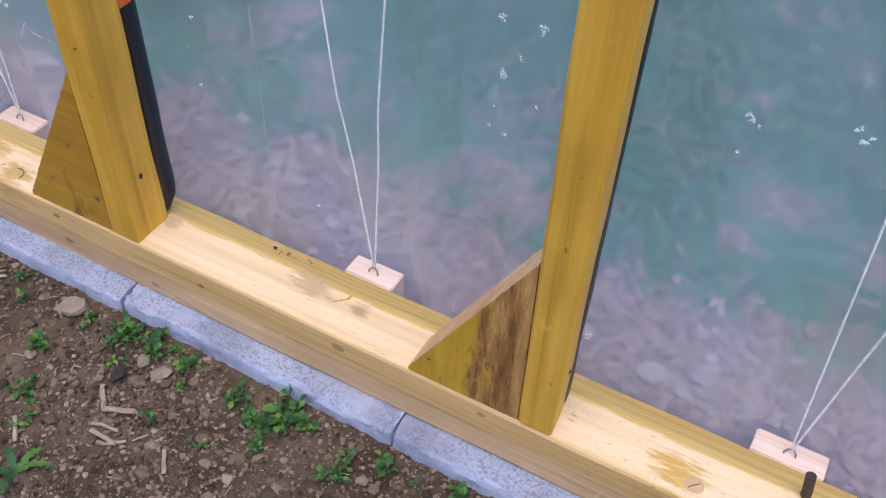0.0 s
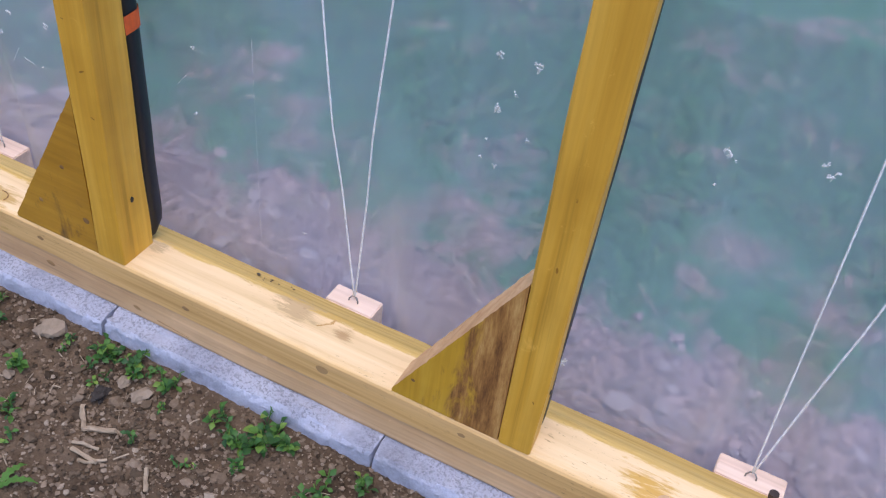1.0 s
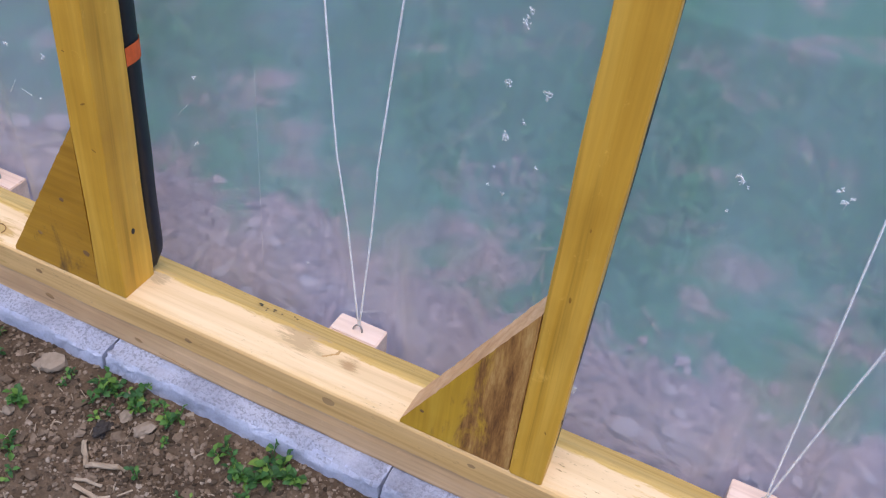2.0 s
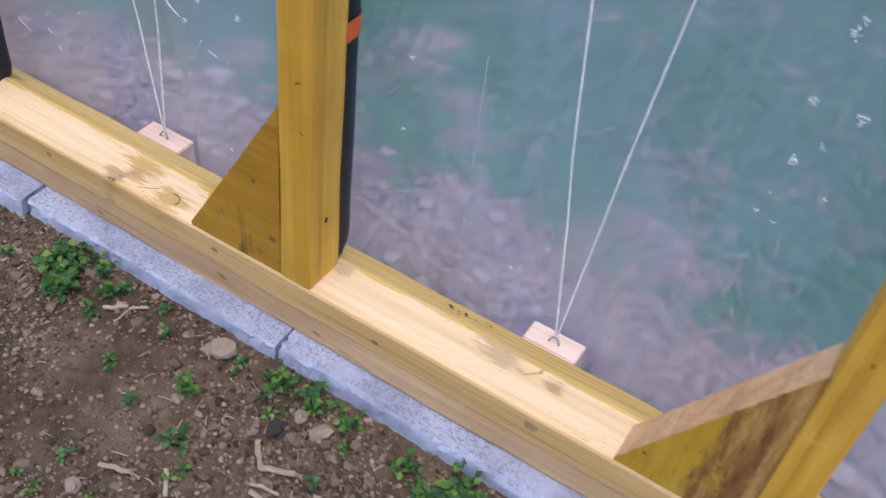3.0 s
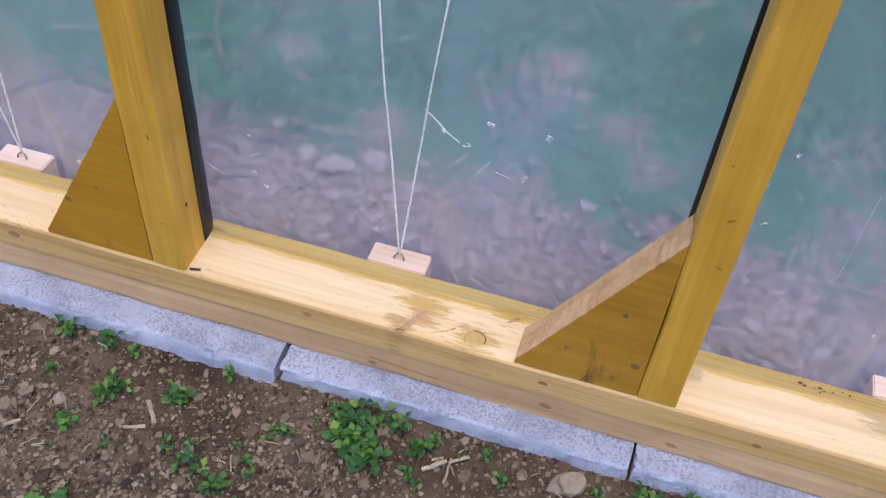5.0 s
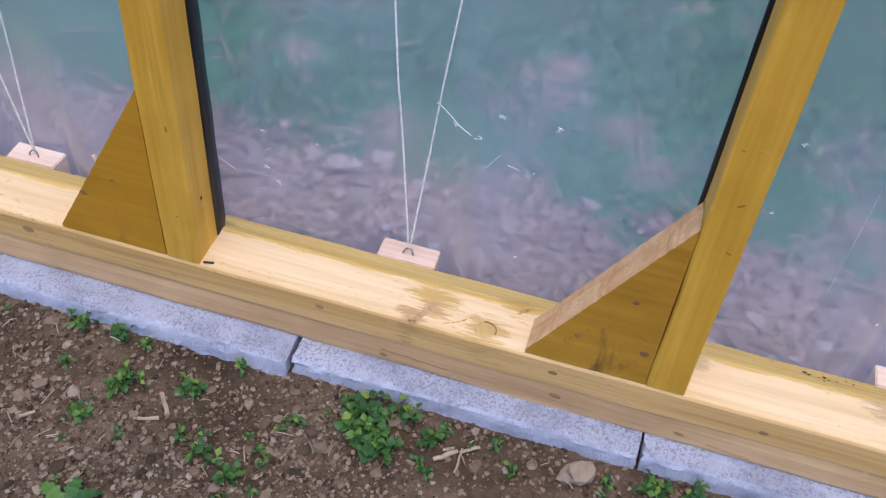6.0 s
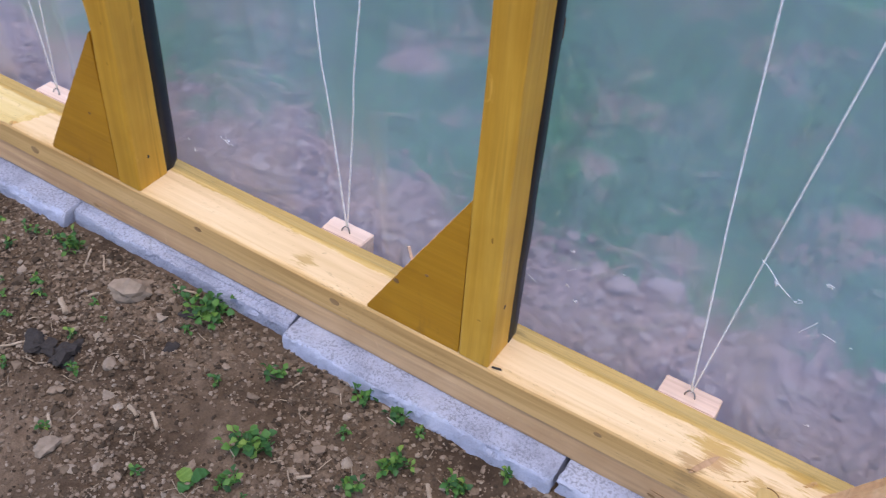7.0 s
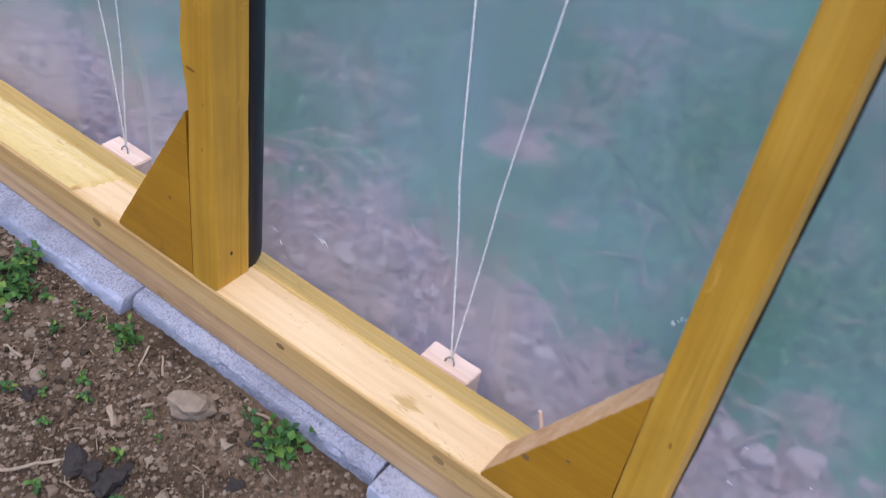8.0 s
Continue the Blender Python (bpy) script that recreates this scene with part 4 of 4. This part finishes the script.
for k, (x, y, s) in enumerate(BARK):
    s *= 0.001
    thing("charred_lump", lump((s * 1.0, s * 0.8, s * 0.5), bark_mat, "charred_lump", 5.1 * k + 2, 0.9, 3), pose(x, y, soil_height(x, y) + s * 0.2, 0, 0, 70 * k),
          "crumbling blackened lump of charred wood on soil", "charcoal", "charred lumps")


def twig(x0, y0, x1, y1, r):
    pts = []
    for k in range(6):
        u = k / 5
        x, y = x0 + (x1 - x0) * u, y0 + (y1 - y0) * u
        pts.append((x + 0.002 * noise.noise((x * 60, y * 60, 1)), y + 0.002 * noise.noise((x * 60, y * 60, 5)), soil_height(x, y) + r * 1.1 + 0.002))
    r *= 0.82
    me = tube(pts, r, 6, chip_wood, "twig", False)
    for v in me.vertices:
        v.co += Vector((noise.noise(v.co * 400), noise.noise(v.co * 400 + Vector((3, 1, 7))), 0.5 * noise.noise(v.co * 300))) * r * 0.45
    thing("twig", me, pose(0, 0, 0), "dry broken pale stalk lying on soil", "twig", "dry stalks")


TWIGS_A = ((-0.637, -0.155, -0.605, -0.187, 5), (-0.606, -0.186, -0.552, -0.166, 5), (-0.967, -0.109, -0.938, -0.087, 4), (-0.933, -0.08, -0.933, -0.12, 2),
           (-1.372, -0.182, -1.342, -0.167, 3), (-0.958, -0.09, -0.944, -0.084, 3), (-0.935, -0.087, -0.91, -0.074, 3), (-1.518, -0.226, -1.505, -0.212, 3), (-1.358, -0.128, -1.333, -0.159, 4),
           (-0.60, -0.215, -0.56, -0.205, 3), (-0.59, -0.225, -0.55, -0.222, 4), (-0.57, -0.235, -0.54, -0.21, 3), (-0.70, -0.26, -0.68, -0.285, 4), (-0.78, -0.30, -0.72, -0.29, 4), (-0.48, -0.20, -0.46, -0.225, 4))
TWIGS_B = ((-2.068, -0.169, -2.036, -0.186, 5), (-2.037, -0.14, -2.026, -0.123, 3), (-2.087, -0.334, -2.043, -0.27, 3), (-2.11, -0.06, -2.1, -0.09, 2), (-2.269, -0.197, -2.233, -0.194, 3),
           (-1.914, -0.048, -1.87, -0.04, 3), (-2.053, -0.084, -2.079, -0.06, 2), (-2.02, -0.059, -2.025, -0.08, 2), (-2.064, -0.295, -2.033, -0.255, 2), (-1.896, -0.346, -1.871, -0.361, 3),
           (-1.805, -0.27, -1.78, -0.278, 4), (-1.77, -0.258, -1.746, -0.274, 4), (-2.014, -0.293, -1.977, -0.281, 2))
for x0, y0, x1, y1, r in TWIGS_A + TWIGS_B:
    twig(x0, y0, x1, y1, r * 0.001)


def straws(name, count, y0, y1, long, radius, mat, label):
    verts, faces = [], []
    for k, (x, y) in enumerate(spread(count, y0, y1)):
        a, h = rng.uniform(0, 6.28), rng.uniform(0.25, 1.0) * long
        ux, uy, r = math.cos(a), math.sin(a), radius * rng.uniform(0.5, 1.2)
        z = soil_height(x, y) + 0.004
        tilt = rng.uniform(-0.15, 0.25) * h
        b = len(verts)
        for u, dz in ((-0.5, 0), (0.1, 0.002), (0.5, tilt)):
            px, py = x + ux * u * h + 0.1 * h * uy * u * u, y + uy * u * h - 0.1 * h * ux * u * u
            verts += [(px - uy * r, py + ux * r, z + dz), (px + uy * r, py - ux * r, z + dz), (px, py, z + dz + r * 1.5)]
        for s in (0, 3):
            for j in range(3):
                faces.append((b + s + j, b + s + (j + 1) % 3, b + s + 3 + (j + 1) % 3, b + s + 3 + j))
        faces += [(b, b + 1, b + 2), (b + 8, b + 7, b + 6)]
    return thing(name, mesh_of(name, verts, faces, mat), pose(0, 0, 0), label, "straw", kind="stuff")


straws("straw_litter", 560, -0.55, -0.06, 0.026, 0.0010, chip_wood, "fine dry straw bits strewn on soil")
straws("dry_stalks", 160, 0.2, 0.9, 0.12, 0.0018, chip_wood, "dry grass stalks on the soil outside")


# ---------------- weeds ----------------
def leaf_mesh(length, width, stalk):
    """A leaf on a short stalk: oval blade, folded along its rib, arching over."""
    verts, faces = [], []
    steps = 8
    for k in range(steps + 1):
        u = k / steps
        if u < stalk:
            w = 0.0007
        else:
            v = (u - stalk) / (1 - stalk)
            w = 0.0003 + width * math.sin(math.pi * v ** 0.75) ** 0.8 * (1.15 - 0.35 * v) * (1.0 + (0.12 if k % 2 else -0.06))
        z = 0.34 * length * math.sin(u * 1.7) - 0.22 * length * u * u
        verts += [(u * length, -w, z + w * 0.28), (u * length, 0, z), (u * length, w, z + w * 0.28)]
    for k in range(steps):
        b = 3 * k
        faces += [(b, b + 1, b + 4, b + 3), (b + 1, b + 2, b + 5, b + 4)]
    return mesh_of("leaf", verts, faces, leaf_mat, True)


LEAVES = [leaf_mesh(0.012, 0.0028, 0.3), leaf_mesh(0.017, 0.0041, 0.34), leaf_mesh(0.023, 0.0058, 0.4), leaf_mesh(0.031, 0.0085, 0.38)]


def weed(m, size, seed, label):
    """A low plant: a short stem and whorls of leaves."""
    r = random.Random(seed)
    ob = new("weed")
    ob.matrix_basis = m
    tagged(ob, label, "weed", "weeds on the soil")
    stem_count = (2, 4, 9)[size - 1]
    for s in range(stem_count):
        sx, sy = (0, 0) if s == 0 else (r.gauss(0, 0.015) * (0.5 + 0.5 * size), r.gauss(0, 0.012) * (0.5 + 0.5 * size))
        h = r.uniform(0.008, 0.014) * (1 + 0.45 * size)
        part("stem", tube([(sx * 0.3, sy * 0.3, -0.004), (sx * 0.7, sy * 0.7, h * 0.5), (sx, sy, h)], 0.0009, 5, leaf_mat, "stem"), ob)
        for lvl in range(2):
            count = r.choice((2, 2, 3)) if size == 1 else r.choice((2, 3))
            turn = r.uniform(0, 360)
            me = LEAVES[min(3, max(0, size - 1 + r.choice((-1, 0, 0)) + (1 if size == 3 and s == 0 and lvl == 0 else 0)))]
            for k in range(count):
                part("leaf", me, ob, "", (sx * (0.5 + 0.25 * lvl), sy * (0.5 + 0.25 * lvl), h * (0.45 + 0.28 * lvl)), (r.uniform(-40, 40), 4 - 18 * lvl + r.uniform(-30, 30), turn + 360 * k / count + r.uniform(-22, 22)))
    return ob


protos = {}
WEEDS_A = ((-0.376, -0.07, 3), (-0.215, -0.06, 2), (-0.245, -0.118, 2), (-0.088, -0.06, 2), (-0.385, -0.129, 1), (-0.599, -0.078, 2), (-0.684, -0.069, 2), (-0.589, -0.06, 1),
           (-0.765, -0.148, 1), (-0.648, -0.117, 1), (-0.887, -0.06, 1), (-0.762, -0.147, 2), (-0.721, -0.209, 2), (-0.683, -0.247, 1), (-0.814, -0.214, 1),
           (-0.82, -0.323, 1), (-0.548, -0.074, 2), (-0.423, -0.095, 2), (-0.732, -0.069, 1), (-0.33, -0.07, 2), (-0.45, -0.07, 2), (-0.66, -0.06, 2), (-0.63, -0.065, 2), (-0.4, -0.1, 2))
WEEDS_B = ((-1.518, -0.062, 2), (-1.47, -0.06, 2), (-1.414, -0.06, 1), (-1.511, -0.121, 1), (-1.414, -0.12, 2), (-1.312, -0.105, 2), (-1.269, -0.06, 1), (-1.08, -0.07, 3), (-1.051, -0.115, 3),
           (-1.03, -0.06, 2), (-0.963, -0.06, 1), (-0.973, -0.08, 2), (-0.857, -0.097, 1), (-1.193, -0.172, 1), (-1.271, -0.207, 2), (-1.217, -0.226, 2), (-1.304, -0.182, 1),
           (-1.453, -0.203, 2), (-1.161, -0.109, 1), (-0.972, -0.126, 1), (-0.978, -0.125, 1), (-0.894, -0.169, 1), (-1.1, -0.09, 2), (-1.06, -0.085, 2))
WEEDS_C = ((-2.146, -0.065, 2), (-1.828, -0.05, 3), (-1.867, -0.05, 2), (-1.85, -0.099, 1), (-1.732, -0.156, 1), (-1.657, -0.089, 2), (-1.924, -0.27, 1), (-2.126, -0.167, 1),
           (-1.609, -0.226, 3), (-1.6, -0.297, 2), (-1.718, -0.344, 1), (-1.422, -0.133, 2), (-1.315, -0.1, 1), (-2.381, -0.085, 3), (-2.343, -0.128, 3), (-2.298, -0.1, 1),
           (-2.248, -0.128, 1), (-2.227, -0.082, 1), (-2.199, -0.241, 1), (-2.107, -0.182, 1), (-2.019, -0.319, 1), (-2.36, -0.1, 2), (-2.4, -0.12, 2), (-1.84, -0.06, 2), (-2.13, -0.07, 2))
WORDS = {1: "tiny green seedling in brown soil", 2: "small green weed with oval leaves on soil", 3: "bushy green weed with broad leaves beside the kerb"}
for k, (x, y, size) in enumerate(WEEDS_A + WEEDS_B + WEEDS_C):
    m = pose(x, y, soil_height(x, y) - 0.001, 0, 0, 47 * k)
    key = (size, k % 4)
    if key in protos:
        copy_thing(protos[key], m)
    else:
        protos[key] = weed(m, size, 10 * size + k % 4, WORDS[size])
for x, y in spread(115, -0.5, -0.06):
    copy_thing(protos[(1, rng.integers(0, 4))], pose(x, y, soil_height(x, y) - 0.001, 0, 0, rng.uniform(0, 360)) @ Matrix.Scale(rng.uniform(0.45, 1.0), 4))


# ---------------- meadow outside the film ----------------
def meadow():
    verts, faces = [], []
    made = 0
    while made < 85000:
        x, y = rng.uniform(-3.6, 1.5), 0.36 + 1.5 * rng.random() ** 0.9
        thick = noise.noise((x * 3.1, y * 3.1, 8)) * 0.8 + 0.25 * noise.noise((x * 12, y * 12, 1)) + 1.1 * (y - 0.56) * 2.2
        if thick < rng.uniform(0.0, 0.6) or any((x - a) ** 2 + (y - b) ** 2 < (c * rng.uniform(0.8, 1.35)) ** 2 for a, b, c in BARE_PATCHES):
            continue
        made += 1
        h, a = rng.uniform(0.008, 0.019) * (2.2 if rng.random() < 0.025 else 1.0), rng.uniform(0, 6.28)
        lean = h * rng.uniform(0.4, 1.3)
        w = rng.uniform(0.001, 0.0026)
        ux, uy = math.cos(a), math.sin(a)
        b = len(verts)
        verts += [(x - uy * w, y + ux * w, 0), (x + uy * w, y - ux * w, 0), (x + ux * lean * 0.4 - uy * w, y + uy * lean * 0.4 + ux * w, h * 0.65),
                  (x + ux * lean * 0.4 + uy * w, y + uy * lean * 0.4 - ux * w, h * 0.65), (x + ux * lean, y + uy * lean, h * 0.8)]
        faces += [(b, b + 1, b + 3, b + 2), (b + 2, b + 3, b + 4)]
    thing("meadow_grass", mesh_of("meadow_grass", verts, faces, grass_mat), pose(0, 0, 0), "short green meadow grass outside the film", "grass", kind="stuff")


meadow()


# ---------------- long dry stalks lying outside the film ----------------
def dry_stalk(x0, y0, x1, y1, rise, r):
    pts = []
    for k in range(9):
        u = k / 8
        pts.append((x0 + (x1 - x0) * u + 0.02 * math.sin(3 * u) * (y1 - y0), y0 + (y1 - y0) * u + 0.18 * (x1 - x0) * u * (1 - u), 0.012 + rise * math.sin(math.pi * u) ** 0.8))
    thing("dry_stalk", tube(pts, r, 5, chip_wood, "dry_stalk"), pose(0, 0, 0), "long dry pale grass stalk lying on soil outside", "dry stalk", "dry stalks outside")


for x0, y0, x1, y1, rise, r in ((-1.872, 0.53, -1.62, 0.41, 0.03, 2.0), (-0.425, 0.343, -0.279, 0.295, 0.01, 1.6), (-0.373, 0.44, -0.199, 0.355, 0.02, 2.2), (-1.365, 0.52, -1.29, 0.535, 0.01, 2.0),
                                (-1.025, 0.26, -1.008, 0.228, 0.004, 2.4), (-1.293, 0.516, -1.347, 0.388, 0.02, 1.6), (-0.36, 0.46, -0.24, 0.40, 0.02, 1.8), (-0.8, 0.36, -0.72, 0.45, 0.01, 1.8)):
    dry_stalk(x0, y0, x1, y1, rise, r * 0.001)
for k in range(9):
    x, y = -2.38 + 0.015 * k, 0.49 + 0.012 * (k % 5)
    dry_stalk(x, y, x + rng.uniform(0.12, 0.22), y + rng.uniform(-0.16, 0.1), rng.uniform(0.01, 0.05), rng.uniform(0.0010, 0.0020))

# ---------------- broad-leaved plants in the soil ----------------
def blade_mesh(length, width, teeth, depth):
    """A broad leaf arching to the ground, its rim cut into teeth."""
    verts, faces, steps = [], [], 24
    for k in range(steps + 1):
        u = k / steps
        w = width * math.sin(math.pi * min(1.0, 0.06 + 0.94 * u) ** 0.85) ** 0.7
        if teeth:
            w *= 1.0 - depth * abs(math.sin(math.pi * teeth * u)) ** 1.5
        w = max(w, 0.0006)
        z = length * (0.42 * math.sin(2.1 * u) - 0.22 * u * u) + 0.001 * math.sin(17 * u)
        verts += [(u * length, -w, z + 0.18 * w), (u * length, -0.5 * w, z + 0.14 * w), (u * length, 0, z), (u * length, 0.5 * w, z + 0.14 * w), (u * length, w, z + 0.18 * w)]
    for k in range(steps):
        for j in range(4):
            b = 5 * k + j
            faces.append((b, b + 1, b + 6, b + 5))
    return mesh_of("leaf", verts, faces, leaf_mat, True)


def rosette(x, y, turns, length, width, teeth, depth, label):
    ob = new("broadleaf_weed")
    ob.matrix_basis = pose(x, y, soil_height(x, y) - 0.001)
    tagged(ob, label, "weed", "weeds on the soil")
    for k, turn in enumerate(turns):
        part("leaf", blade_mesh(length * (1 - 0.09 * (k % 3)), width, teeth, depth), ob, "", (0, 0, 0), (6 * (k % 3 - 1), 4 * (k % 2), turn))


TOOTHED = "rosette of long green toothed leaves in soil"
ROUND = "green seedling with broad rounded leaves in soil"
rosette(-0.632, -0.325, (35, 80, 150, 215, 290), 0.056, 0.0075, 6, 0.45, TOOTHED)
rosette(-1.39, -0.322, (-20, 40, 95, 160, 220, 300), 0.05, 0.012, 5, 0.4, TOOTHED)
rosette(-1.352, -0.385, (100, 190, 320), 0.055, 0.020, 0, 0.0, ROUND)
rosette(-1.053, -0.108, (-95, 200), 0.036, 0.0165, 0, 0.0, ROUND)
rosette(-1.64, -0.315, (60, 170, 280), 0.03, 0.011, 0, 0.0, ROUND)
